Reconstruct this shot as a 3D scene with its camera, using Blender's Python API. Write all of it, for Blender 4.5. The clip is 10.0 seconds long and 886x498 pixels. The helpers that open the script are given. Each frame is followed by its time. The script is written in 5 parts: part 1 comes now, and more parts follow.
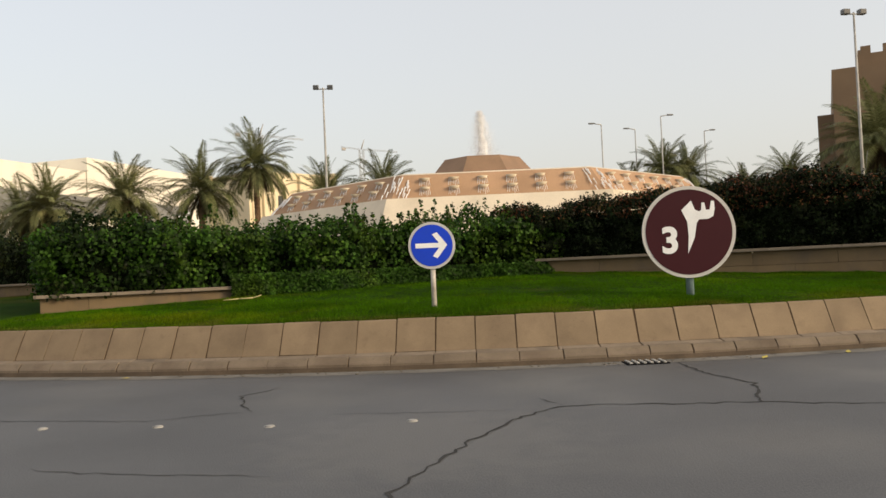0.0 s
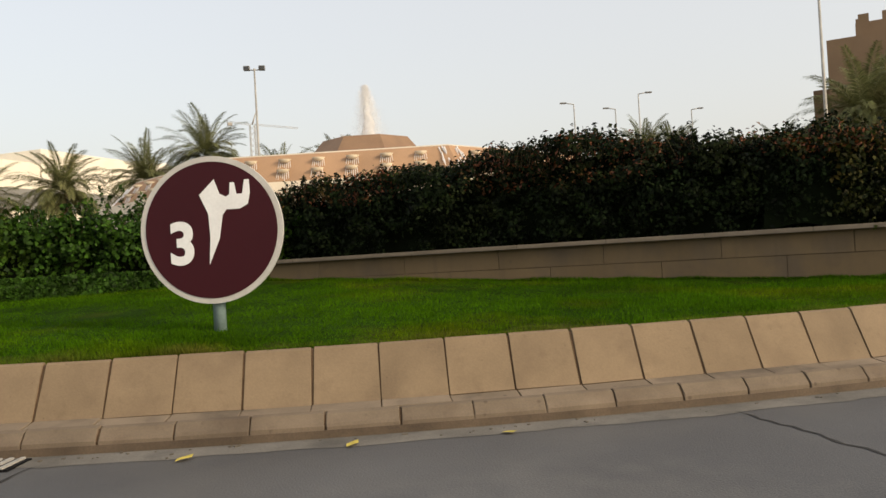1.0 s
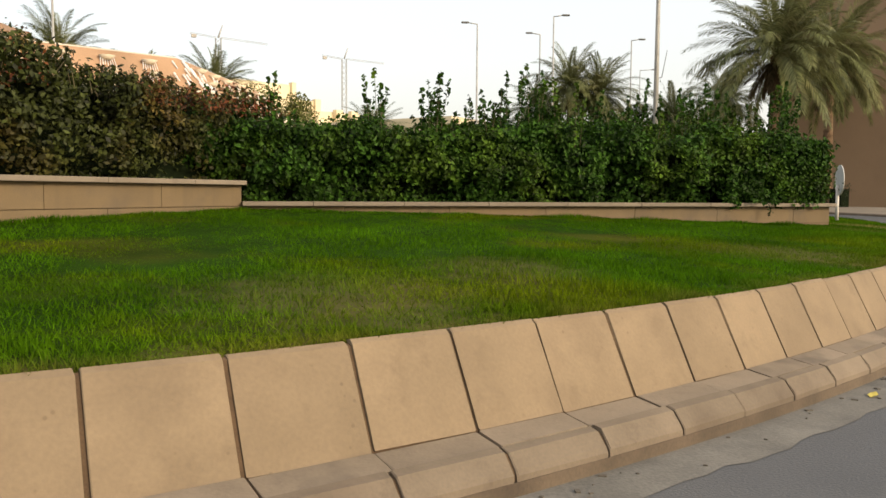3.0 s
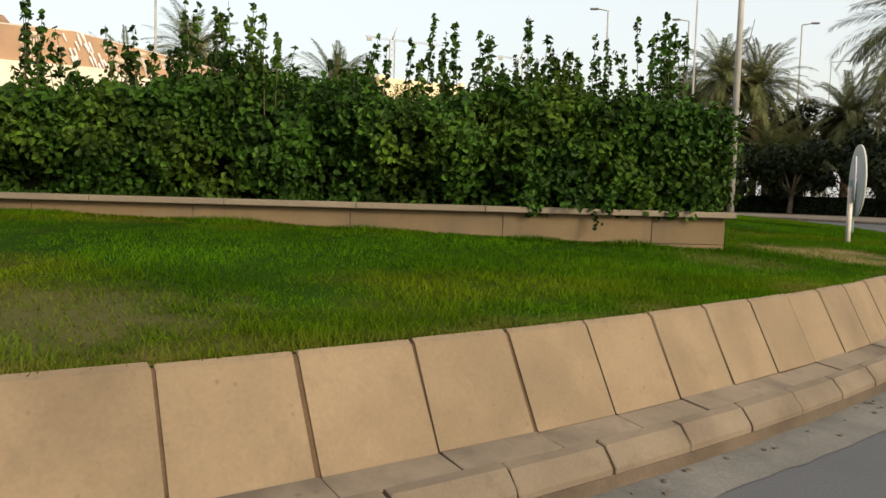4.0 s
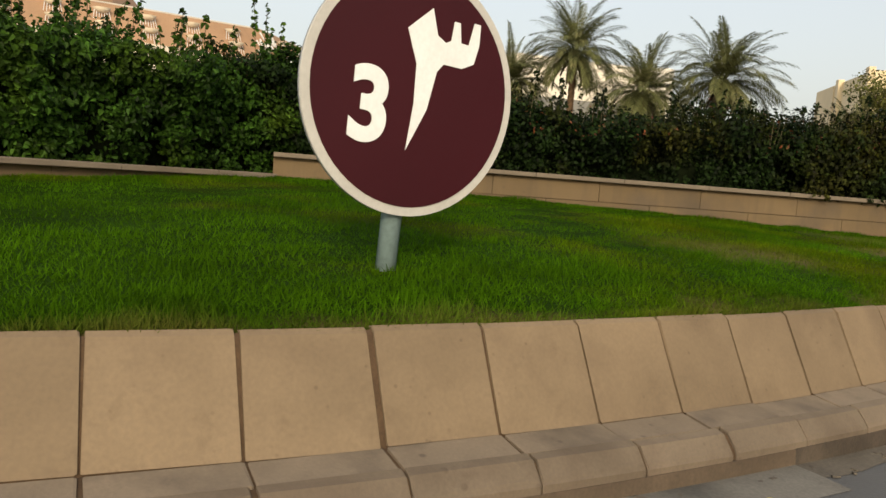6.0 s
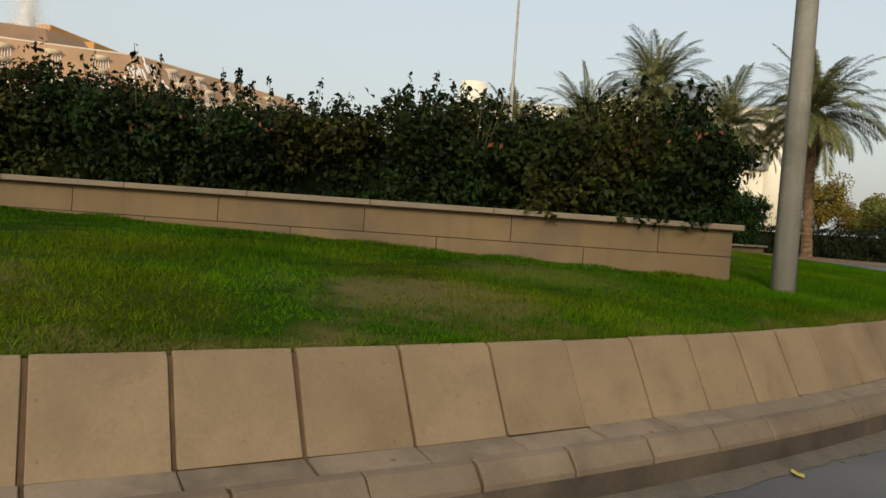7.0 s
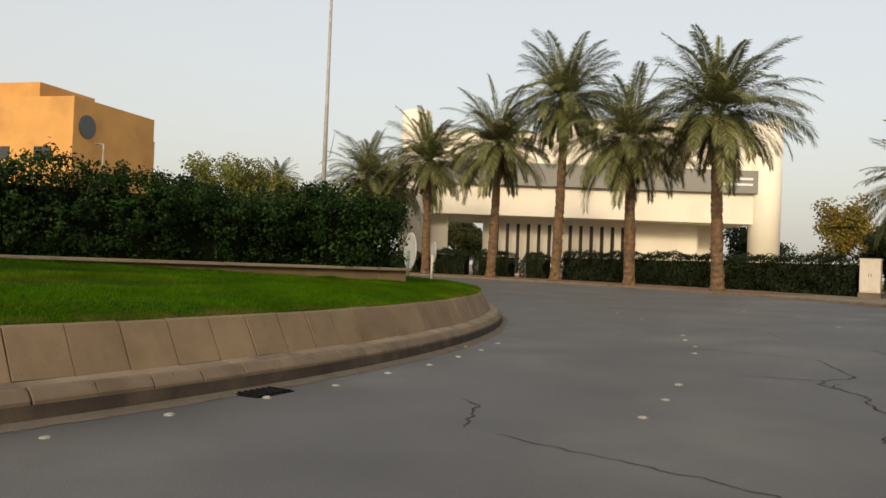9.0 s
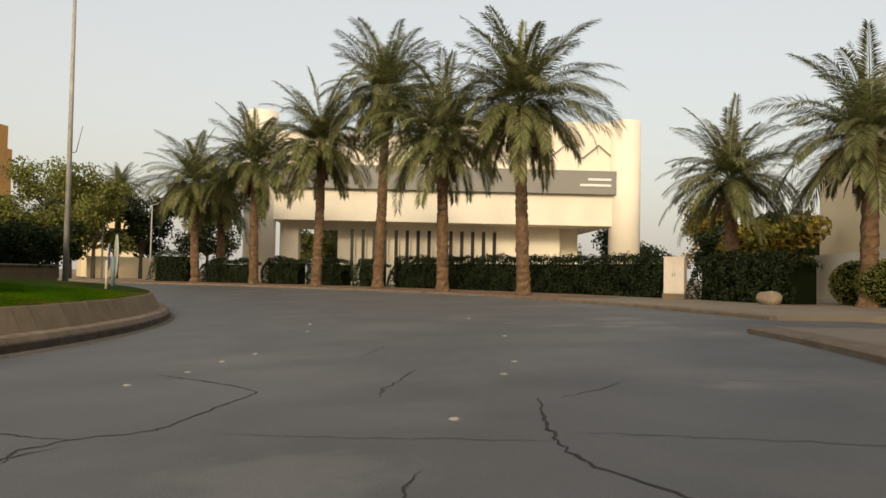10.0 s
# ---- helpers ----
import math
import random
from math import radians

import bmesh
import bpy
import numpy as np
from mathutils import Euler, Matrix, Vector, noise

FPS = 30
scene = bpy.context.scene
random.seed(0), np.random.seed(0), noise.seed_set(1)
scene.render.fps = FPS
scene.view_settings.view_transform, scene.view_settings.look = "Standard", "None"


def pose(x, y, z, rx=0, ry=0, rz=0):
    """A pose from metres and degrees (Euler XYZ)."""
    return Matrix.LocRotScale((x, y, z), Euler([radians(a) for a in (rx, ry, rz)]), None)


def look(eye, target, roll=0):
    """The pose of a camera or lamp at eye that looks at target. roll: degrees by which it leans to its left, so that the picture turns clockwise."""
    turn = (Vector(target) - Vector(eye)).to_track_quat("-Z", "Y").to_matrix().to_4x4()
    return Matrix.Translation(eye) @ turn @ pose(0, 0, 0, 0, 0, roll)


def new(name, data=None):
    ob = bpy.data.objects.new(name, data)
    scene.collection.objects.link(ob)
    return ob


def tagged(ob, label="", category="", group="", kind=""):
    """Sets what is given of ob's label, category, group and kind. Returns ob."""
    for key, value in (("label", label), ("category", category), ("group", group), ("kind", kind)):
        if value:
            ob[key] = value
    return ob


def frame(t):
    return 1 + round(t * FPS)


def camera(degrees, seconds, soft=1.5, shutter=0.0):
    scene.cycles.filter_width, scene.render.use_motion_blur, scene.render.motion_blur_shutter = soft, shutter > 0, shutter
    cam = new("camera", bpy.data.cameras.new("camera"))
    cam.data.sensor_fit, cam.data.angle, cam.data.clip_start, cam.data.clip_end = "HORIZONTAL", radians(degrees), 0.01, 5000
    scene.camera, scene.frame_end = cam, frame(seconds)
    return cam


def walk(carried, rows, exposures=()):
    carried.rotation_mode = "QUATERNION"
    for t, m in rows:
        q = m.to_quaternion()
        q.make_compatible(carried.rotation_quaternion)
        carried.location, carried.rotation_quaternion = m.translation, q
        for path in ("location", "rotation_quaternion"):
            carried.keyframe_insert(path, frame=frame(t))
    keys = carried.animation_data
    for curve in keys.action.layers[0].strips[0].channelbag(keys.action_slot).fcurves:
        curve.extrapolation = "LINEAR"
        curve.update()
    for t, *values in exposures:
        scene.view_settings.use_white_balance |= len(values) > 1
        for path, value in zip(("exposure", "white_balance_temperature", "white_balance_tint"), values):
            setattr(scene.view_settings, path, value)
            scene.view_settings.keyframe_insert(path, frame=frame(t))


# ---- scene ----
PATH = [
    (0.0, pose(-6.665, -34.240, 1.215, 91.47, 2.58, -7.88)),
    (0.5, pose(-3.720, -32.414, 1.220, 90.49, 3.23, -8.39)),
    (1.0, pose(-0.477, -30.851, 1.216, 90.70, 3.29, -5.88)),
    (1.5, pose(2.929, -29.390, 1.211, 90.61, 2.22, -4.68)),
    (2.0, pose(6.406, -27.799, 1.215, 86.01, 1.93, -2.64)),
    (2.5, pose(9.420, -26.343, 1.213, 86.01, 1.16, -2.15)),
    (2.7, pose(10.721, -25.696, 1.212, 85.90, -0.03, -4.49)),
    (3.8, pose(17.927, -20.781, 1.189, 85.95, -1.75, 7.61)),
    (4.0, pose(18.824, -19.930, 1.191, 85.92, -1.66, 11.12)),
    (4.5, pose(21.250, -17.225, 1.229, 87.14, -4.98, 21.55)),
    (5.0, pose(23.438, -14.256, 1.232, 88.00, -3.56, 32.57)),
    (5.5, pose(25.179, -11.052, 1.205, 87.04, -3.65, 40.08)),
    (5.7, pose(25.817, -9.473, 1.198, 85.95, -3.87, 44.00)),
    (6.8, pose(27.787, -1.731, 1.201, 86.11, -4.49, 59.68)),
    (7.0, pose(27.945, -0.491, 1.196, 87.84, -4.00, 60.69)),
    (7.5, pose(28.199, 3.179, 1.196, 89.38, -3.93, 62.88)),
    (8.0, pose(28.141, 6.860, 1.211, 88.57, -3.71, 67.30)),
    (8.5, pose(27.911, 10.596, 1.221, 89.61, -3.05, 69.19)),
    (9.0, pose(27.636, 14.273, 1.218, 91.02, -2.28, 67.46)),
    (9.5, pose(27.303, 17.609, 1.213, 91.47, -1.57, 63.77)),
    (10.0, pose(26.945, 21.386, 1.211, 91.93, -1.08, 62.23)),
]
EXPOSURES = [  # seconds, stops, kelvin, tint
    (0.0, -0.14, 6500, 10), (0.5, -0.08, 6500, 10), (1.0, -0.08, 6500, 10), (1.5, -0.16, 6500, 10), (2.0, 0.26, 6500, 10), (2.5, 0.32, 6500, 10), (4.0, 0.14, 6350, 7), (4.5, 0.08, 6400, 8), (5.5, -0.08, 6400, 8), (6.8, -0.34, 6300, 6), (7.5, -0.48, 6100, 4), (8.0, -0.28, 6150, 4), (8.5, -0.18, 6400, 8), (9.0, -0.24, 6650, 9), (9.5, -0.27, 6800, 9), (10.0, -0.26, 6850, 9)]
cam = camera(58.61, 10.0, soft=1.5)
walk(cam, PATH, EXPOSURES)

# ---- world and sun ----
world = bpy.data.worlds.new("hazy_sky")
scene.world = world
world.use_nodes = True
wn, wl = world.node_tree.nodes, world.node_tree.links
wn.clear()
SUN_AZ, SUN_EL = -38.0, 24.0
sky = wn.new("ShaderNodeTexSky")
sky.sky_type, sky.sun_disc = "NISHITA", False
sky.sun_elevation, sky.sun_rotation = radians(SUN_EL), radians(90 - SUN_AZ)
sky.dust_density, sky.air_density, sky.ozone_density = 6.0, 1.2, 1.5
sky_bg = wn.new("ShaderNodeBackground")
sky_bg.inputs["Strength"].default_value = 0.105
wl.new(sky.outputs[0], sky_bg.inputs["Color"])
haze_bg = wn.new("ShaderNodeBackground")
haze_bg.inputs["Color"].default_value = (0.985, 0.935, 0.865, 1)
haze_bg.inputs["Strength"].default_value = 0.65
both = wn.new("ShaderNodeAddShader")
wl.new(sky_bg.outputs[0], both.inputs[0])
wl.new(haze_bg.outputs[0], both.inputs[1])
wout = wn.new("ShaderNodeOutputWorld")
wl.new(both.outputs[0], wout.inputs["Surface"])
sun = new("sun", bpy.data.lights.new("sun", "SUN"))
sun.data.energy, sun.data.angle, sun.data.color = 2.3, radians(10), (1.0, 0.82, 0.58)
sx, sy = math.cos(radians(SUN_AZ)), math.sin(radians(SUN_AZ))
sun.matrix_world = look((60 * sx, 60 * sy, 60 * math.tan(radians(SUN_EL))), (0, 0, 0))


# ---- materials ----
def material(name, colour, rough=0.8, spread=0.2, scale=3.0, fine=60.0, bump=0.15, metal=0.0, island=0.0, per_object=0.0,
             other=None, other_scale=0.6, other_amount=0.0, spec=0.3, through_light=0.0, stretch=(1, 1, 1)):
    """Colour with broad and fine variation, a second stain colour, bump, and shifts from piece to piece."""
    m = bpy.data.materials.new(name)
    m.use_nodes = True
    n, l = m.node_tree.nodes, m.node_tree.links
    b = n["Principled BSDF"]
    b.inputs["Metallic"].default_value = metal
    b.inputs["Specular IOR Level"].default_value = spec
    co = n.new("ShaderNodeNewGeometry")
    mapping = n.new("ShaderNodeMapping")
    mapping.inputs["Scale"].default_value = stretch
    l.new(co.outputs["Position"], mapping.inputs["Vector"])

    def noise_of(s, detail=4.0):
        t = n.new("ShaderNodeTexNoise")
        t.inputs["Scale"].default_value, t.inputs["Detail"].default_value = s, detail
        l.new(mapping.outputs[0], t.inputs["Vector"])
        return t.outputs["Fac"]

    def mathn(op, a, v, w=None):
        t = n.new("ShaderNodeMath")
        t.operation = op
        l.new(a, t.inputs[0])
        if isinstance(v, (int, float)):
            t.inputs[1].default_value = v
        else:
            l.new(v, t.inputs[1])
        return t.outputs[0]

    def span(a, lo, hi):
        t = n.new("ShaderNodeMapRange")
        t.inputs["From Min"].default_value, t.inputs["From Max"].default_value = 0.3, 0.7
        t.inputs["To Min"].default_value, t.inputs["To Max"].default_value = lo, hi
        l.new(a, t.inputs["Value"])
        return t.outputs[0]

    big, small = noise_of(scale), noise_of(fine, 3.0)
    gain = mathn("MULTIPLY", span(big, 1 - spread, 1 + spread), span(small, 1 - spread * 0.6, 1 + spread * 0.6))
    if island:
        t = n.new("ShaderNodeMapRange")
        t.inputs["To Min"].default_value, t.inputs["To Max"].default_value = 1 - island, 1 + island
        l.new(co.outputs["Random Per Island"], t.inputs["Value"])
        gain = mathn("MULTIPLY", gain, t.outputs[0])
    if per_object:
        oi = n.new("ShaderNodeObjectInfo")
        t = n.new("ShaderNodeMapRange")
        t.inputs["To Min"].default_value, t.inputs["To Max"].default_value = 1 - per_object, 1 + per_object
        l.new(oi.outputs["Random"], t.inputs["Value"])
        gain = mathn("MULTIPLY", gain, t.outputs[0])
    rgb = n.new("ShaderNodeRGB")
    rgb.outputs[0].default_value = (*colour, 1)
    col = rgb.outputs[0]
    if other:
        mix = n.new("ShaderNodeMix")
        mix.data_type = "RGBA"
        mix.inputs[7].default_value = (*other, 1)
        l.new(col, mix.inputs[6])
        t = n.new("ShaderNodeMapRange")
        t.inputs["From Min"].default_value, t.inputs["From Max"].default_value = 0.5, 0.68
        t.inputs["To Max"].default_value = other_amount
        l.new(noise_of(other_scale, 5.0), t.inputs["Value"])
        l.new(t.outputs[0], mix.inputs[0])
        col = mix.outputs[2]
    vm = n.new("ShaderNodeVectorMath")
    vm.operation = "SCALE"
    l.new(col, vm.inputs[0])
    l.new(gain, vm.inputs["Scale"])
    l.new(vm.outputs[0], b.inputs["Base Color"])
    l.new(span(small, max(0.02, rough - 0.08), min(1, rough + 0.08)), b.inputs["Roughness"])
    if bump:
        bp = n.new("ShaderNodeBump")
        bp.inputs["Strength"].default_value, bp.inputs["Distance"].default_value = bump, 0.02
        l.new(small, bp.inputs["Height"])
        l.new(bp.outputs[0], b.inputs["Normal"])
    if through_light:
        tr = n.new("ShaderNodeBsdfTranslucent")
        l.new(vm.outputs[0], tr.inputs["Color"])
        ms = n.new("ShaderNodeMixShader")
        ms.inputs[0].default_value = through_light
        l.new(b.outputs[0], ms.inputs[1])
        l.new(tr.outputs[0], ms.inputs[2])
        l.new(ms.outputs[0], n["Material Output"].inputs["Surface"])
    return m


M = dict(
    asphalt=material("asphalt", (0.0693, 0.0693, 0.0702), 0.62, 0.17, 0.6, 70, 0.35, other=(0.1062, 0.1026, 0.0954), other_scale=0.4, other_amount=0.75, spec=0.5),
    crack=material("crack", (0.030, 0.029, 0.028), 0.95, 0.3, 5, 60, 0.1),
    dust=material("road_dust", (0.1452, 0.1346, 0.117), 0.95, 0.25, 2, 60, 0.2, other=(0.1012, 0.09504, 0.08536), other_scale=2.5, other_amount=0.9),
    silt=material("road_silt", (0.110, 0.094, 0.074), 0.95, 0.3, 3, 60, 0.3, other=(0.062, 0.054, 0.044), other_scale=3.0, other_amount=0.9),
    slab=material("sandstone_slab", (0.196, 0.144, 0.090), 0.85, 0.12, 2.2, 60, 0.08, per_object=0.09, other=(0.1333, 0.09632, 0.06192), other_scale=2.4, other_amount=0.45),
    kerb=material("kerb_stone", (0.1548, 0.1204, 0.086), 0.88, 0.14, 3, 70, 0.1, per_object=0.08, other=(0.1032, 0.07568, 0.05332), other_scale=2.2, other_amount=0.6),
    ledge=material("grey_ledge_stone", (0.1935, 0.1514, 0.1084), 0.88, 0.14, 3, 70, 0.12, per_object=0.10, other=(0.086, 0.0688, 0.05332), other_scale=2.6, other_amount=0.7),
    mortar=material("mortar", (0.080, 0.050, 0.028), 0.95, 0.25, 8, 90, 0.2),
    joint=material("wall_joint", (0.095, 0.066, 0.040), 0.95, 0.2, 8, 90, 0.1),
    foot_dark=material("dark_kerb_band", (0.055, 0.043, 0.033), 0.8, 0.3, 3, 60, 0.2, other=(0.10, 0.078, 0.056), other_scale=2.0, other_amount=0.7),
    foot_brown=material("brown_kerb_band", (0.095, 0.070, 0.048), 0.85, 0.25, 3, 60, 0.15, other=(0.065, 0.048, 0.034), other_scale=2.0, other_amount=0.7),
    # turf green is darkened to hold the shade between the blades
    lawn=material("turf", (0.015, 0.036, 0.0018), 0.9, 0.28, 1.2, 45, 0.5, other=(0.048, 0.050, 0.006), other_scale=0.55, other_amount=0.85, spec=0.02),
    blade=material("grass_blade", (0.046, 0.112, 0.0022), 0.7, 0.30, 0.9, 9, 0, island=0.30, other=(0.125, 0.138, 0.0035), other_scale=0.55, other_amount=0.55, through_light=0.30, spec=0.02),
    soil=material("dry_soil", (0.18, 0.126, 0.06), 0.95, 0.25, 3, 60, 0.4, other=(0.072, 0.078, 0.018), other_scale=2.5, other_amount=0.8),
    wall=material("limestone_wall", (0.150, 0.106, 0.058), 0.85, 0.10, 1.5, 80, 0.08, per_object=0.07, other=(0.1032, 0.07912, 0.05504), other_scale=1.6, other_amount=0.7),
    coping=material("coping_stone", (0.185, 0.150, 0.112), 0.85, 0.12, 2, 80, 0.2, per_object=0.06, other=(0.1491, 0.1184, 0.08772), other_scale=1.5, other_amount=0.5),
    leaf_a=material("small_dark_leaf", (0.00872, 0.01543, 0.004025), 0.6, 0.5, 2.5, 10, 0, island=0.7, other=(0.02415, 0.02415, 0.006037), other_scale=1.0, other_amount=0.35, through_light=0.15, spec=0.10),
    leaf_red=material("red_tip_leaf", (0.155, 0.046, 0.015), 0.6, 0.3, 2, 10, 0, island=0.5, other=(0.10, 0.075, 0.016), other_scale=2.5, other_amount=0.9, through_light=0.3, spec=0.4),
    leaf_b=material("broad_green_leaf", (0.02576, 0.06256, 0.00644), 0.55, 0.5, 2.2, 10, 0, island=0.7, other=(0.0644, 0.103, 0.00828), other_scale=0.9, other_amount=0.65, through_light=0.28, spec=0.12),
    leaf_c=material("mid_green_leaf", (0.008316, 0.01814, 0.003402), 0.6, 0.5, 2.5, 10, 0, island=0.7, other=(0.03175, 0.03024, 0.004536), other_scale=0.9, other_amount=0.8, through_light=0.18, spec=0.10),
    # one hedge with leaf_a: redder sunlit arm, the sun partly put in the colour
    leaf_e=material("bronze_sunlit_leaf", (0.0342, 0.0418, 0.00855), 0.55, 0.5, 2.5, 10, 0, island=0.6, other=(0.08075, 0.0475, 0.0114), other_scale=0.9, other_amount=0.65, through_light=0.25, spec=0.18),
    leaf_d=material("deep_green_leaf", (0.01092, 0.03024, 0.0042), 0.58, 0.5, 2.5, 10, 0, island=0.6, other=(0.0336, 0.06216, 0.0084), other_scale=1.8, other_amount=0.7, through_light=0.25, spec=0.15),
    leaf_pale=material("pale_tree_leaf", (0.185, 0.195, 0.048), 0.6, 0.25, 0.5, 5, 0, island=0.4, through_light=0.45),
    leaf_yellow=material("yellow_tree_leaf", (0.231, 0.175, 0.028), 0.6, 0.25, 0.5, 5, 0, island=0.45, other=(0.098, 0.112, 0.021), other_scale=0.5, other_amount=0.8, through_light=0.3),
    leaf_olive=material("olive_tree_leaf", (0.115, 0.120, 0.026), 0.6, 0.25, 0.5, 5, 0, island=0.45, through_light=0.25),
    leaf_far=material("dark_tree_leaf", (0.01615, 0.02635, 0.006375), 0.6, 0.25, 0.5, 5, 0, island=0.45, through_light=0.2),
    # near-black: the shade deep in the foliage is put into this colour
    core=material("foliage_inner_shade", (0.0056, 0.0088, 0.0032), 0.95, 0.3, 3, 20, 0.3, spec=0.05),
    dry_stick=material("dry_stick", (0.50, 0.42, 0.20), 0.8, 0.2, 6, 40, 0.1),
    twig=material("twig", (0.09, 0.075, 0.04), 0.9, 0.2, 5, 60, 0.1),
    palm_leaf=material("palm_frond", (0.140, 0.150, 0.058), 0.55, 0.25, 0.6, 6, 0, island=0.5, other=(0.2137, 0.19, 0.0836), other_scale=0.5, other_amount=0.6, through_light=0.3, spec=0.2),
    palm_dry=material("dry_palm_frond", (0.102, 0.075, 0.039), 0.8, 0.25, 0.8, 8, 0, island=0.4, through_light=0.15),
    palm_trunk=material("palm_trunk", (0.14, 0.0875, 0.049), 0.92, 0.3, 4, 30, 0.6, other=(0.07, 0.0455, 0.028), other_scale=3, other_amount=0.7),
    bark=material("bark", (0.13, 0.10, 0.075), 0.92, 0.3, 4, 30, 0.6),
    steel=material("galvanised_steel", (0.36, 0.35, 0.325), 0.6, 0.14, 2, 50, 0.08, metal=0.1, other=(0.24, 0.225, 0.20), other_scale=2.5, other_amount=0.6),
    dark=material("black_rubber", (0.006, 0.006, 0.007), 0.7, 0.2, 5, 50, 0.05, spec=0.1),
    sign_blue=material("blue_sign_face", (0.006, 0.045, 0.52), 0.45, 0.06, 2, 30, 0.02, spec=0.3),
    sign_brown=material("maroon_sign_face", (0.0391, 0.0051, 0.0085), 0.5, 0.06, 2, 30, 0.02, spec=0.2),
    sign_white=material("white_sign_film", (0.75, 0.76, 0.76), 0.45, 0.06, 4, 40, 0.02),
    sign_rim=material("grey_sign_rim", (0.48, 0.47, 0.44), 0.5, 0.08, 4, 40, 0.02),
    post_white=material("white_painted_post", (0.55, 0.50, 0.44), 0.6, 0.15, 5, 40, 0.1, other=(0.3, 0.25, 0.2), other_scale=4, other_amount=0.6),
    post_green=material("grey_green_post", (0.16, 0.22, 0.22), 0.6, 0.15, 5, 40, 0.1),
    fountain=material("fountain_sandstone", (0.375, 0.2325, 0.135), 0.8, 0.12, 0.8, 30, 0.15, other=(0.27, 0.165, 0.0975), other_scale=0.5, other_amount=0.6),
    fountain_shaded=material("fountain_shaded_stone", (0.25, 0.155, 0.092), 0.6, 0.14, 0.8, 30, 0.15, other=(0.18, 0.11, 0.066), other_scale=0.6, other_amount=0.6),
    fountain_pale=material("fountain_pale_stone", (0.62, 0.54, 0.42), 0.8, 0.1, 0.8, 30, 0.1, other=(0.45, 0.38, 0.28), other_scale=0.6, other_amount=0.5),
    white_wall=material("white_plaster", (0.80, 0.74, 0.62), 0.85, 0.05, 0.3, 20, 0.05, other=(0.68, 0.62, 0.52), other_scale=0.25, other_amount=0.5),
    grey_band=material("grey_fascia", (0.23, 0.225, 0.205), 0.5, 0.06, 0.3, 20, 0.02),
    glass=material("dark_glazing", (0.035, 0.035, 0.035), 0.15, 0.1, 1, 20, 0.0, spec=0.6),
    orange_wall=material("ochre_stone_wall", (0.58, 0.31, 0.10), 0.85, 0.07, 0.3, 15, 0.05, other=(0.408, 0.2125, 0.0765), other_scale=0.2, other_amount=0.6),
    tan_wall=material("tan_stone_wall", (0.216, 0.147, 0.09), 0.88, 0.1, 0.2, 15, 0.1, other=(0.168, 0.114, 0.072), other_scale=0.15, other_amount=0.6),
    beige_wall=material("beige_stone_wall", (0.74, 0.62, 0.41), 0.88, 0.06, 0.2, 15, 0.05),
    paving=material("pale_paving", (0.1885, 0.1571, 0.1204), 0.9, 0.12, 0.6, 40, 0.15, other=(0.1466, 0.1204, 0.09425), other_scale=0.5, other_amount=0.6),
    red_soil=material("reddish_soil", (0.189, 0.1008, 0.05355), 0.95, 0.2, 1.5, 40, 0.3),
    ground=material("sandy_ground", (0.2079, 0.1701, 0.1229), 0.95, 0.15, 0.1, 20, 0.1),
    cabinet=material("pale_cabinet", (0.594, 0.54, 0.468), 0.6, 0.06, 2, 30, 0.03, other=(0.45, 0.378, 0.306), other_scale=2, other_amount=0.5),
    rock=material("boulder", (0.238, 0.189, 0.133), 0.9, 0.2, 3, 30, 0.5),
    stud=material("road_stud", (0.27, 0.26, 0.24), 0.5, 0.2, 8, 50, 0.05),
    water=material("white_water", (0.95, 0.95, 0.95), 0.4, 0.03, 3, 30, 0, through_light=0.4),
    dry_leaf=material("fallen_leaf", (0.42, 0.34, 0.07), 0.7, 0.25, 6, 40, 0.05),
    crane_paint=material("crane_lattice", (0.36, 0.34, 0.31), 0.7, 0.1, 1, 10, 0.0),
    lamp_head=material("lamp_housing", (0.16, 0.16, 0.16), 0.5, 0.1, 3, 30, 0.02),
)


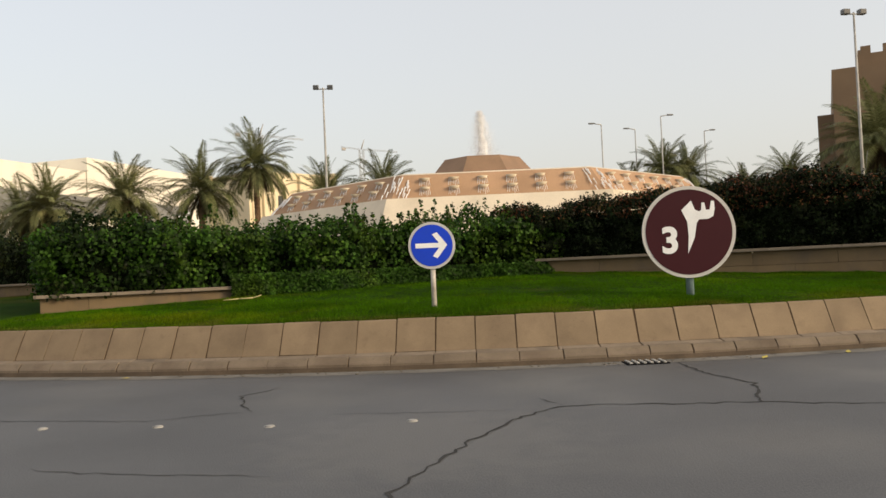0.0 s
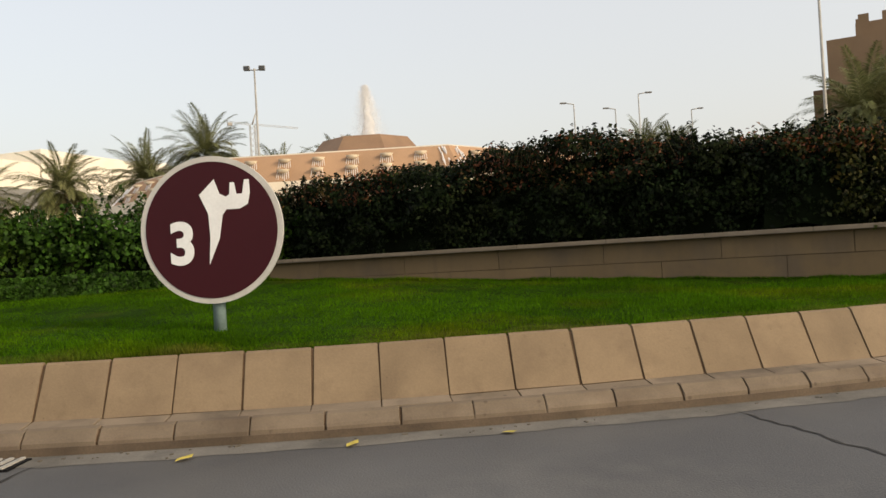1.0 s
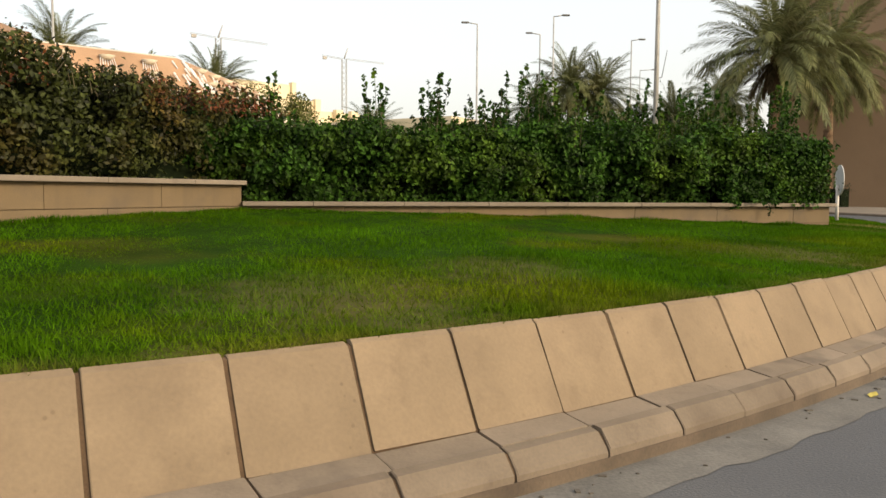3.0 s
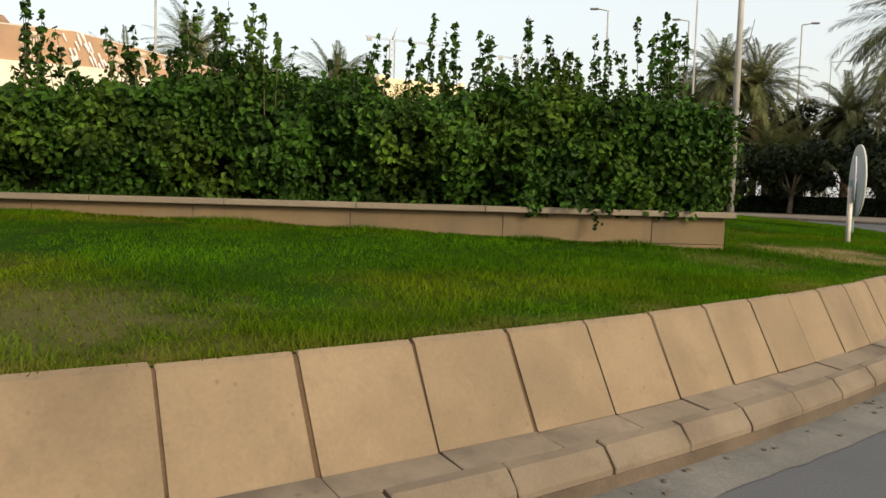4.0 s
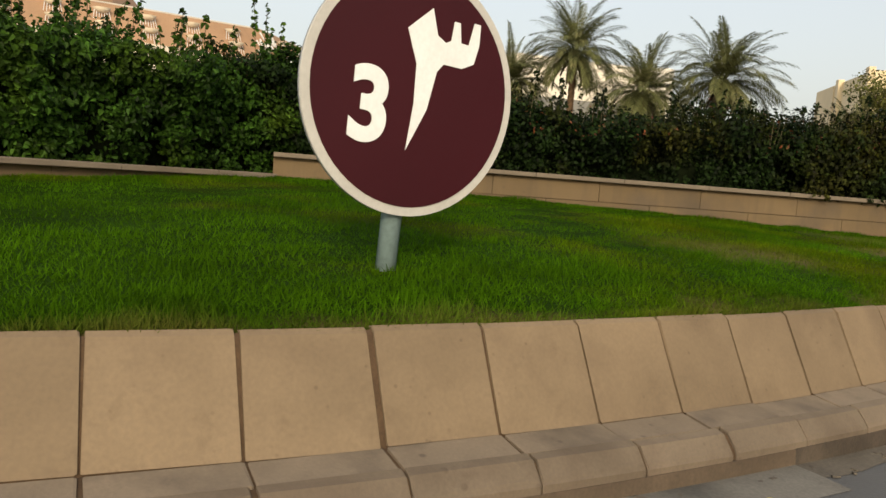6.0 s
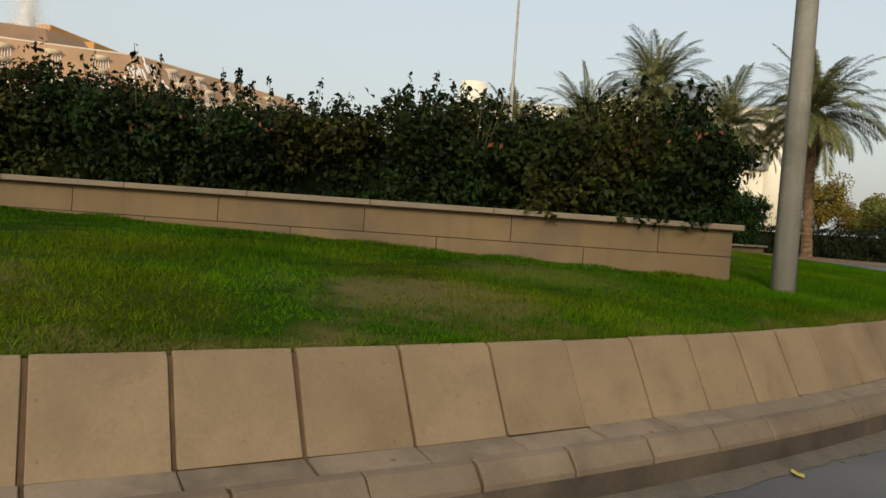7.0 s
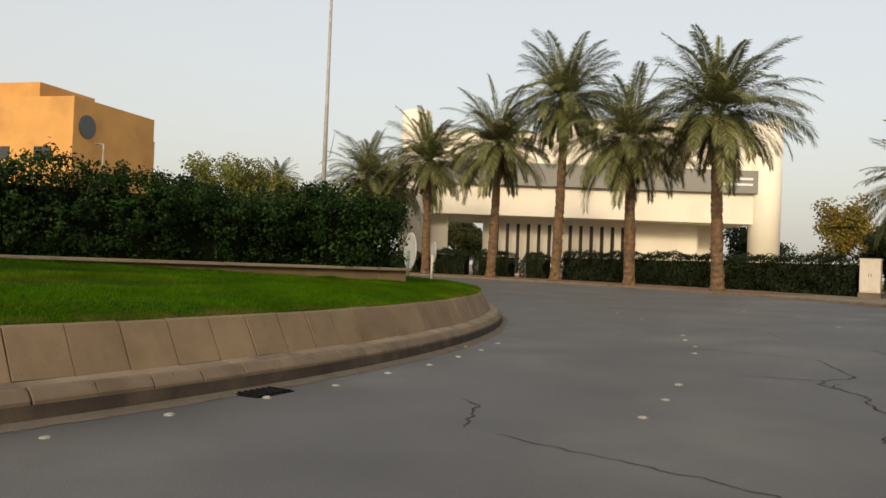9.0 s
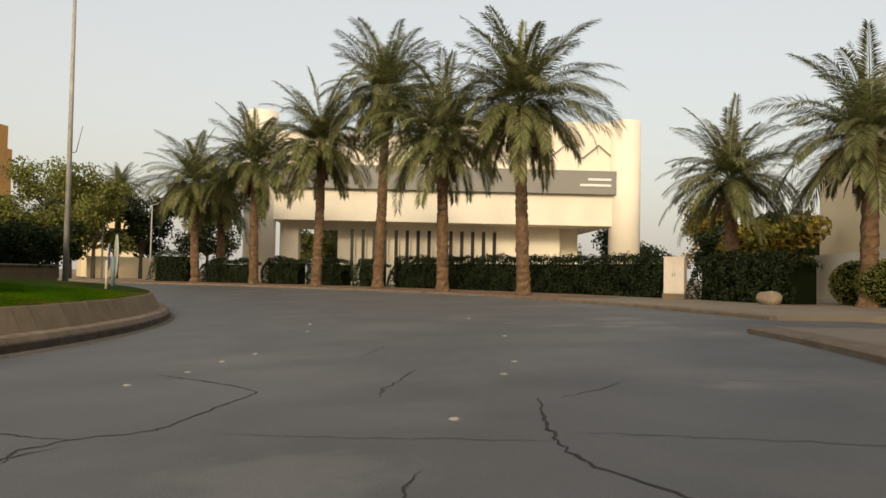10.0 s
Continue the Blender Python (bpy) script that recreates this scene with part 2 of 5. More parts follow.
def worn(m, spots, colour):
    """Patches of bare ground in a lawn material: (x, y, radius, amount), ragged and fading outwards."""
    n, l = m.node_tree.nodes, m.node_tree.links
    b = n["Principled BSDF"]
    was = b.inputs["Base Color"].links[0].from_socket
    geo = n.new("ShaderNodeNewGeometry")
    fine = n.new("ShaderNodeTexNoise")
    fine.inputs["Scale"].default_value, fine.inputs["Detail"].default_value = 4.5, 6.0
    l.new(geo.outputs["Position"], fine.inputs["Vector"])
    total = None
    for x, y, r, amount in spots:
        d = n.new("ShaderNodeVectorMath")
        d.operation = "DISTANCE"
        flat = n.new("ShaderNodeVectorMath")
        flat.operation = "MULTIPLY"
        flat.inputs[1].default_value = (1, 1, 0)
        l.new(geo.outputs["Position"], flat.inputs[0])
        l.new(flat.outputs[0], d.inputs[0])
        d.inputs[1].default_value = (x, y, 0)
        wob = n.new("ShaderNodeMath")
        wob.operation = "MULTIPLY_ADD"
        l.new(fine.outputs["Fac"], wob.inputs[0])
        wob.inputs[1].default_value = r * 1.6
        l.new(d.outputs["Value"], wob.inputs[2])
        t = n.new("ShaderNodeMapRange")
        t.interpolation_type = "SMOOTHSTEP"
        t.inputs["From Min"].default_value, t.inputs["From Max"].default_value = r * 1.15, r * 2.0
        t.inputs["To Min"].default_value, t.inputs["To Max"].default_value = amount, 0.0
        l.new(wob.outputs[0], t.inputs["Value"])
        if total is None:
            total = t.outputs[0]
        else:
            mx = n.new("ShaderNodeMath")
            mx.operation = "MAXIMUM"
            l.new(total, mx.inputs[0])
            l.new(t.outputs[0], mx.inputs[1])
            total = mx.outputs[0]
    mix = n.new("ShaderNodeMix")
    mix.data_type = "RGBA"
    l.new(total, mix.inputs[0])
    l.new(was, mix.inputs[6])
    mix.inputs[7].default_value = (*colour, 1)
    l.new(mix.outputs[2], b.inputs["Base Color"])


# bare and thin places in the lawn: x, y, radius, amount
BARE = [(21.15, -10.75, 0.8, 1.0), (21.45, -11.4, 0.45, 1.0), (21.6, -10.1, 0.45, 1.0), (20.8, -10.5, 0.4, 1.0), (7.6, -22.5, 0.7, 0.25), (8.8, -21.7, 1.0, 0.35), (5.3, -23.9, 0.5, 0.4), (12.5, -20.3, 0.9, 0.3), (20.0, -12.6, 0.6, 0.4), (22.3, -10.5, 0.55, 0.45), (21.9, -12.0, 0.4, 0.5),
        (23.7, 1.8, 0.9, 0.5), (23.2, -0.9, 0.8, 0.45), (22.5, 3.6, 0.9, 0.35), (16.6, -17.2, 0.9, 0.35), (13.6, -19.0, 0.7, 0.3)]
# chalky and dusty places on the road
worn(M["asphalt"], [(22.9, 22.6, 0.7, 0.35), (13.9, 33.0, 0.8, 0.6), (12.4, 33.6, 0.7, 0.5), (15.4, 32.2, 0.7, 0.45), (21.5, 28.0, 1.1, 0.3), (26.2, 6.0, 1.0, 0.3), (25.8, 9.5, 0.9, 0.3), (0.5, -27.5, 1.2, 0.25), (-6.0, -28.6, 1.3, 0.25), (6.0, -27.0, 1.0, 0.3), (18.5, 27.5, 1.6, 0.25), (12.0, 31.0, 0.35, 0.6), (13.4, 31.4, 0.4, 0.6), (14.4, 32.0, 0.45, 0.7), (15.3, 32.5, 0.45, 0.6), (17.1, 32.2, 0.4, 0.5), (21.7, 27.3, 0.35, 0.6), (11.0, 28.5, 1.5, 0.3), (16.0, 29.5, 1.6, 0.3)], (0.165, 0.157, 0.142))
worn(M["lawn"], BARE, (0.185, 0.138, 0.068))
worn(M["blade"], BARE, (0.165, 0.140, 0.036))


def marks(m, colour, scale, amount, streak=0.0):
    """Small round spots, blotches and, on walls, run-down streaks of dirt."""
    n, l = m.node_tree.nodes, m.node_tree.links
    b = n["Principled BSDF"]
    was = b.inputs["Base Color"].links[0].from_socket
    geo = n.new("ShaderNodeNewGeometry")

    def ramp(socket, lo, hi, top):
        t = n.new("ShaderNodeMapRange")
        t.inputs["From Min"].default_value, t.inputs["From Max"].default_value, t.inputs["To Max"].default_value = lo, hi, top
        l.new(socket, t.inputs["Value"])
        return t.outputs[0]

    def join(op, a, c):
        t = n.new("ShaderNodeMath")
        t.operation = op
        l.new(a, t.inputs[0])
        l.new(c, t.inputs[1])
        return t.outputs[0]

    vo = n.new("ShaderNodeTexVoronoi")
    vo.inputs["Scale"].default_value = scale
    l.new(geo.outputs["Position"], vo.inputs["Vector"])
    gate = n.new("ShaderNodeTexNoise")
    gate.inputs["Scale"].default_value, gate.inputs["Detail"].default_value = scale * 0.45, 3.0
    l.new(geo.outputs["Position"], gate.inputs["Vector"])
    total = join("MULTIPLY", ramp(vo.outputs["Distance"], 0.16, 0.08, amount), ramp(gate.outputs["Fac"], 0.50, 0.58, 1.0))
    blot = n.new("ShaderNodeTexNoise")
    blot.inputs["Scale"].default_value, blot.inputs["Detail"].default_value, blot.inputs["Roughness"].default_value = 5.5, 7.0, 0.7
    l.new(geo.outputs["Position"], blot.inputs["Vector"])
    total = join("MAXIMUM", total, ramp(blot.outputs["Fac"], 0.56, 0.74, amount * 0.8))
    if streak:
        mp = n.new("ShaderNodeMapping")
        mp.inputs["Scale"].default_value = (6.0, 6.0, 0.5)
        l.new(geo.outputs["Position"], mp.inputs["Vector"])
        run = n.new("ShaderNodeTexNoise")
        run.inputs["Scale"].default_value, run.inputs["Detail"].default_value = 1.0, 5.0
        l.new(mp.outputs[0], run.inputs["Vector"])
        total = join("MAXIMUM", total, ramp(run.outputs["Fac"], 0.52, 0.72, streak))
    mix = n.new("ShaderNodeMix")
    mix.data_type = "RGBA"
    l.new(total, mix.inputs[0])
    l.new(was, mix.inputs[6])
    mix.inputs[7].default_value = (*colour, 1)
    l.new(mix.outputs[2], b.inputs["Base Color"])


marks(M["slab"], (0.105, 0.076, 0.048), 15.0, 0.48)
marks(M["kerb"], (0.070, 0.052, 0.038), 8.0, 0.6)
marks(M["ledge"], (0.070, 0.056, 0.044), 8.0, 0.6)
marks(M["wall"], (0.085, 0.066, 0.046), 5.0, 0.35, 0.3)
marks(M["coping"], (0.085, 0.070, 0.052), 6.0, 0.5)
marks(M["steel"], (0.19, 0.175, 0.150), 7.0, 0.5, 0.4)


def dry_rim(m, r0, r1, amount, colour):
    """Scorched grass in a ragged band along the warm stone edge."""
    n, l = m.node_tree.nodes, m.node_tree.links
    b = n["Principled BSDF"]
    was = b.inputs["Base Color"].links[0].from_socket
    geo = n.new("ShaderNodeNewGeometry")
    flat = n.new("ShaderNodeVectorMath")
    flat.operation = "MULTIPLY"
    flat.inputs[1].default_value = (1, 1, 0)
    l.new(geo.outputs["Position"], flat.inputs[0])
    far = n.new("ShaderNodeVectorMath")
    far.operation = "LENGTH"
    l.new(flat.outputs[0], far.inputs[0])
    rag = n.new("ShaderNodeTexNoise")
    rag.inputs["Scale"].default_value, rag.inputs["Detail"].default_value = 1.6, 6.0
    l.new(geo.outputs["Position"], rag.inputs["Vector"])
    add = n.new("ShaderNodeMath")
    add.operation = "MULTIPLY_ADD"
    l.new(rag.outputs["Fac"], add.inputs[0])
    add.inputs[1].default_value = 1.1
    l.new(far.outputs["Value"], add.inputs[2])
    t = n.new("ShaderNodeMapRange")
    t.inputs["From Min"].default_value, t.inputs["From Max"].default_value, t.inputs["To Max"].default_value = r0 + 0.55, r1 + 0.55, amount
    l.new(add.outputs[0], t.inputs["Value"])
    mix = n.new("ShaderNodeMix")
    mix.data_type = "RGBA"
    l.new(t.outputs[0], mix.inputs[0])
    l.new(was, mix.inputs[6])
    mix.inputs[7].default_value = (*colour, 1)
    l.new(mix.outputs[2], b.inputs["Base Color"])


dry_rim(M["lawn"], 24.48, 24.95, 0.75, (0.150, 0.105, 0.045))
dry_rim(M["blade"], 24.52, 25.0, 0.7, (0.180, 0.140, 0.040))


# spray lets part of the light straight through
_n, _l = M["water"].node_tree.nodes, M["water"].node_tree.links
_clear, _mix = _n.new("ShaderNodeBsdfTransparent"), _n.new("ShaderNodeMixShader")
_mix.inputs[0].default_value = 0.2
_l.new(_n["Material Output"].inputs["Surface"].links[0].from_socket, _mix.inputs[1])
_l.new(_clear.outputs[0], _mix.inputs[2])
_l.new(_mix.outputs[0], _n["Material Output"].inputs["Surface"])


# ---- building helpers ----
def npmesh(name, verts, faces, mat):
    me = bpy.data.meshes.new(name)
    verts = np.asarray(verts, np.float32).reshape(-1, 3)
    faces = np.asarray(faces, np.int32)
    k = faces.shape[1]
    me.vertices.add(len(verts))
    me.vertices.foreach_set("co", verts.ravel())
    me.loops.add(faces.size)
    me.loops.foreach_set("vertex_index", faces.ravel())
    me.polygons.add(len(faces))
    me.polygons.foreach_set("loop_start", np.arange(0, faces.size, k, dtype=np.int32))
    me.update(calc_edges=True)
    me.materials.append(mat)
    return me


def part(name, bm, mat, parent=None, label=""):
    if isinstance(bm, bmesh.types.BMesh):
        me = bpy.data.meshes.new(name)
        bm.to_mesh(me)
        bm.free()
        me.materials.append(mat)
    else:
        me = bm
    ob = new(name, me)
    if parent:
        ob.parent = parent
    if label:
        tagged(ob, label)
    return ob


def thing(name, label, category, m=None, group="", kind=""):
    ob = new(name)
    ob.empty_display_size = 0.2
    if m is not None:
        ob.matrix_basis = m
    return tagged(ob, label, category, group, kind)


def polar(r, a, z=0.0):
    return Vector((r * math.cos(radians(a)), r * math.sin(radians(a)), z))


def add_box(bm, size, centre=(0, 0, 0), m=None, bevel=0.0):
    r = bmesh.ops.create_cube(bm, size=1.0)
    vs = r["verts"]
    bmesh.ops.scale(bm, vec=size, verts=vs)
    if bevel:
        es = list({e for v in vs for e in v.link_edges})
        vs = list({v for f in bmesh.ops.bevel(bm, geom=es, offset=bevel, segments=2, affect="EDGES", profile=0.5)["faces"] for v in f.verts} |
                  {v for v in vs if v.is_valid})
    mm = Matrix.Translation(centre) if m is None else m @ Matrix.Translation(centre)
    bmesh.ops.transform(bm, matrix=mm, verts=vs)
    return vs


def box(size, centre=(0, 0, 0), bevel=0.0):
    bm = bmesh.new()
    add_box(bm, size, centre, None, bevel)
    return bm


def add_tube(bm, a, b, r0, r1=None, n=10, caps=True):
    """A tapered round bar from a to b."""
    a, b = Vector(a), Vector(b)
    r1 = r0 if r1 is None else r1
    q = (b - a).to_track_quat("Z", "Y").to_matrix()
    rings = []
    for c, r in ((a, r0), (b, r1)):
        rings.append([bm.verts.new(c + q @ Vector((r * math.cos(2 * math.pi * i / n), r * math.sin(2 * math.pi * i / n), 0))) for i in range(n)])
    for i in range(n):
        f = bm.faces.new((rings[0][i], rings[0][(i + 1) % n], rings[1][(i + 1) % n], rings[1][i]))
        f.smooth = True
    if caps:
        bm.faces.new(rings[0][::-1])
        bm.faces.new(rings[1])
    return bm


def tube(a, b, r0, r1=None, n=10):
    return add_tube(bmesh.new(), a, b, r0, r1, n)


def prism(outline, z0, z1, outline_top=None):
    """A solid from a ring of (x, y) at z0 to a ring at z1."""
    bm = bmesh.new()
    lo = [bm.verts.new((x, y, z0)) for x, y in outline]
    hi = [bm.verts.new((x, y, z1)) for x, y in (outline_top or outline)]
    n = len(lo)
    for i in range(n):
        bm.faces.new((lo[i], lo[(i + 1) % n], hi[(i + 1) % n], hi[i]))
    bm.faces.new(lo[::-1])
    bm.faces.new(hi)
    return bm


def ring(profile, a0, a1, step, closed=False):
    """Sweep a profile of (radius, z) round the middle from angle a0 to a1; closed joins the profile's ends."""
    bm = bmesh.new()
    n = max(2, int(round((a1 - a0) / step)) + 1)
    rows = []
    for i in range(n):
        a = a0 + (a1 - a0) * i / (n - 1)
        rows.append([bm.verts.new(polar(r, a, z)) for r, z in profile])
    k = len(profile)
    for i in range(n - 1):
        for j in range(k if closed else k - 1):
            bm.faces.new((rows[i][j], rows[i + 1][j], rows[i + 1][(j + 1) % k], rows[i][(j + 1) % k]))
    if closed:
        bm.faces.new(rows[0])
        bm.faces.new(rows[-1][::-1])
    bmesh.ops.recalc_face_normals(bm, faces=bm.faces)
    return bm


# ---- the setting ----
KR = 24.75          # radius of the slabs' top edge
A0, A1 = -128.0, 84.0
SLAB_W = 0.5049      # one slab, along the ring


def lawn_z(r):
    d = max(0.0, KR - r)
    return 0.585 + 0.09 * (1 - math.exp(-d / 0.35)) + 0.052 * d


def lawn_dip(r, a):
    """How far the lawn lies lower along the stretch between two corners of the star (also on arrays)."""
    d = np.maximum(0.0, KR - r)
    return -0.075 * (1 - np.exp(-d / 0.35)) * np.clip((a + 97) / 12, 0, 1) * np.clip((-6 - a) / 10, 0, 1)


def road_z(r, a):
    """The road falls towards the inner kerb along one stretch of the ring."""
    a = (a + 180) % 360 - 180
    rise = 0.32 * min(1.0, max(0.0, (a + 10) / 35)) * min(1.0, max(0.0, (175 - a) / 25)) * min(1.0, max(0.0, (r - 28.5) / 8.5))
    up = min(1.0, max(0.0, (a + 14) / 16.0)) * min(1.0, max(0.0, (110 - a) / 16.0))
    return rise - 0.085 * up * min(1.0, max(0.0, 1 - (r - 25.25) / 3.0))


def settle(ob, lift=0.0):
    for v in ob.data.vertices:
        v.co.z += road_z(math.hypot(v.co.x, v.co.y), math.degrees(math.atan2(v.co.y, v.co.x))) + lift
    return ob


ground = part("ground", ring([(0.1, -0.5), (41.2, -0.5), (41.5, -0.04), (60, -0.03), (200, -0.03), (1800, -0.03)], 0, 360, 5), M["ground"])
settle(ground)
tagged(ground, "sandy level ground reaching to the horizon", "ground", kind="structure")
road = part("road", ring([(24.9, -0.3), (24.9, 0.0), (25.25, 0.0), (26.0, 0.0), (27.0, 0.0), (28.25, 0.0), (28.5, 0.0), (31, 0.0), (34, 0.0), (37, 0.0), (41.6, 0.0), (41.6, -0.3)], 0, 360, 1.5), M["asphalt"])
settle(road)
tagged(road, "worn grey asphalt carriageway of the roundabout with cracks", "road", kind="structure")
for a0, a1, wide, mat, words in ((A0 - 20, -8, 0.34, "dust", "pale dusty strip of road beside the kerb"), (-8, A1 + 20, 0.19, "silt", "brown silt lying along the foot of the kerb")):
    gutter = settle(part("gutter", ring([(25.2, 0.004), (25.2 + wide * 0.47, 0.006), (25.2 + wide, 0.003)], a0, a1, 0.35), M[mat]))
    for v in gutter.data.vertices:   # fuller towards the kerb where the road dips, with a wandering outer edge
        r, a = math.hypot(v.co.x, v.co.y), math.degrees(math.atan2(v.co.y, v.co.x))
        v.co.z -= 0.55 * road_z(r, a) * max(0.0, (25.2 + wide - r) / wide)
        if r > 25.19 + wide:
            k = 1 + 0.05 / r * (noise.noise(Vector((a * 1.1, 0.3, 0))) + 0.6 * noise.noise(Vector((a * 4.0, 2.3, 0))))
            v.co.x, v.co.y = v.co.x * k, v.co.y * k
    tagged(gutter, words, "gutter", kind="structure")
lawn = part("lawn", ring([(KR - 0.03, 0.3)] + [(r, lawn_z(r)) for r in (KR - 0.03, 24.6, 24.4, 24.1, 23.6, 23, 22, 20.5, 19, 17.5, 16, 14.2)], 0, 360, 1.5), M["lawn"])
tagged(lawn, "green mown lawn rising gently from the stone edge", "lawn", kind="structure")
for v in lawn.data.vertices:
    r = math.hypot(v.co.x, v.co.y)
    if v.co.z > 0.5:
        v.co.z += float(lawn_dip(r, math.degrees(math.atan2(v.co.y, v.co.x))))
for f in lawn.data.polygons:
    f.use_smooth = True

# raised stone edge of the island: bed, then slabs, ledge stones and kerb stones laid over it
edging = part("edging", ring([(KR - 0.09, 0.565), (KR - 0.008, 0.587), (KR + 0.007, 0.578), (KR + 0.207, 0.188), (KR + 0.38, 0.162), (KR + 0.424, 0.156), (KR + 0.470, 0.100), (KR + 0.480, 0.080), (KR + 0.480, -0.25), (KR - 0.09, -0.25)], 0, 360, 1.0, True), M["mortar"])
tagged(edging, "sloping sandstone edge slabs above a rounded stone kerb round the lawn", "kerb", kind="structure")


def stone(profile, r_mid, width, chamfer=0.012):
    """One stone of the ring: the profile of (radius, z) swept over its width, its end edges chamfered."""
    bm = bmesh.new()
    half = width / 2 / r_mid
    rows = []
    cr = sum(r for r, z in profile) / len(profile)
    cz = sum(z for r, z in profile) / len(profile)
    for a, inset in ((-half, 1), (-half + chamfer / r_mid, 0), (half - chamfer / r_mid, 0), (half, 1)):
        row = []
        for r, z in profile:
            if inset:
                d = Vector((cr - r, cz - z))
                d = d.normalized() * chamfer * 0.8
                r, z = r + d.x, z + d.y
            row.append(bm.verts.new((r * math.cos(a), r * math.sin(a), z)))
        rows.append(row)
    k = len(profile)
    for i in range(3):
        for j in range(k):
            bm.faces.new((rows[i][j], rows[i + 1][j], rows[i + 1][(j + 1) % k], rows[i][(j + 1) % k]))
    bm.faces.new(rows[0])
    bm.faces.new(rows[-1][::-1])
    bmesh.ops.recalc_face_normals(bm, faces=bm.faces)
    return bm


SLAB = [(KR - 0.085, 0.585), (KR - 0.01, 0.602), (KR + 0.015, 0.585), (KR + 0.215, 0.195), (KR + 0.16, 0.165), (KR - 0.085, 0.50)]
LEDGE = [(KR + 0.222, 0.196), (KR + 0.378, 0.174), (KR + 0.378, 0.10), (KR + 0.222, 0.12)]
KERB = [(KR + 0.385, 0.178), (KR + 0.43, 0.168), (KR + 0.480, 0.108), (KR + 0.492, 0.088), (KR + 0.495, -0.16), (KR + 0.385, -0.16)]

# ---- the star-shaped planter ----
STAR, NOTCH = 23.19, 17.75
HIGH, LOW = 1.345, 1.075


def arm_frame(corner, side):
    """Corner, notch, unit vectors along the wall and inwards."""
    c, n = polar(STAR, corner), polar(NOTCH, corner + side * 22.5)
    along = (n - c).normalized()
    inward = Vector((-along.y, along.x, 0))
    if inward.dot(-c) < 0:
        inward = -inward
    return c, n, along, inward


def planter_arm(corner, side, top):
    """A wall of dressed stone blocks in two courses under coping stones, from a corner of the star to its notch."""
    c, n, u, w = arm_frame(corner, side)
    length = (n - c).length
    ob = thing("planter_wall", "low beige limestone planter wall with projecting coping", "wall", kind="structure")
    back = bmesh.new()
    rot = Matrix((( u.x, w.x, 0, c.x), (u.y, w.y, 0, c.y), (0, 0, 1, 0), (0, 0, 0, 1)))
    add_box(back, (length - 0.05, 0.2, top - 0.45), (length / 2, 0.145, (top - 0.08 + 0.36) / 2 - 0.005), rot)
    part("wall_core", back, M["joint"], ob)
    pieces.append((ob, rot, length, top))
    return ob


pieces = []
planters = {}
for k in range(8):
    corner = -120 + 45 * k
    for side in (-1, 1):
        planters[corner, side] = planter_arm(corner, side, HIGH if k % 2 else LOW)
bed = part("planter_bed", ring([(0.2, 0.9), (12, 0.9), (17.6, 0.93)], 0, 360, 15), M["soil"])
tagged(bed, "dry planter soil under the hedges", "soil", kind="structure")


# ---- hedges ----
def leaves(points, normals, size, rng, shape=0.55, tilt=0.8, hang=0.0, full=False):
    """Folded pointed leaves, one per point, turned about the given normals."""
    n = len(points)
    nm = normals + rng.normal(0, tilt, (n, 3))
    nm /= np.linalg.norm(nm, axis=1)[:, None] + 1e-9
    ax = np.cross(nm, rng.normal(0, 1, (n, 3)))
    if hang:
        ax = ax / (np.linalg.norm(ax, axis=1)[:, None] + 1e-9) + np.array([0, 0, -hang])
        ax -= nm * np.sum(ax * nm, axis=1)[:, None]
    ax /= np.linalg.norm(ax, axis=1)[:, None] + 1e-9
    bx = np.cross(nm, ax)
    s = (size * rng.uniform(0.6, 1.35, n))[:, None]
    if full:
        # two halves folded along the midrib, broad below the middle, with a drawn-out tip
        w, curl = s * shape * 0.5, nm * s
        v = np.empty((n, 8, 3))
        base, tip = points - ax * s * 0.45, points + ax * s * 0.62 - curl * 0.16
        for k, g in ((0, 1), (4, -1)):
            v[:, k] = base
            v[:, k + 1] = tip
            v[:, k + 2] = points + g * bx * w * 0.80 + ax * s * 0.16 + curl * 0.10
            v[:, k + 3] = points + g * bx * w * 0.98 - ax * s * 0.22 + curl * 0.14
        return v.reshape(-1, 3), np.arange(n * 8).reshape(-1, 4)
    v = np.empty((n, 4, 3))
    v[:, 0] = points - ax * s * 0.5
    v[:, 1] = points + bx * s * shape * 0.5 + nm * s * 0.12 + ax * s * 0.05
    v[:, 2] = points + ax * s * 0.55 - nm * s * 0.12
    v[:, 3] = points - bx * s * shape * 0.5 + nm * s * 0.12 + ax * s * 0.05
    return v.reshape(-1, 3), np.arange(n * 4).reshape(-1, 4)


def lumps(u, z, seed, freq=0.9):
    return np.array([noise.noise(Vector((a * freq, b * freq, seed * 7.3))) for a, b in zip(u, z)])


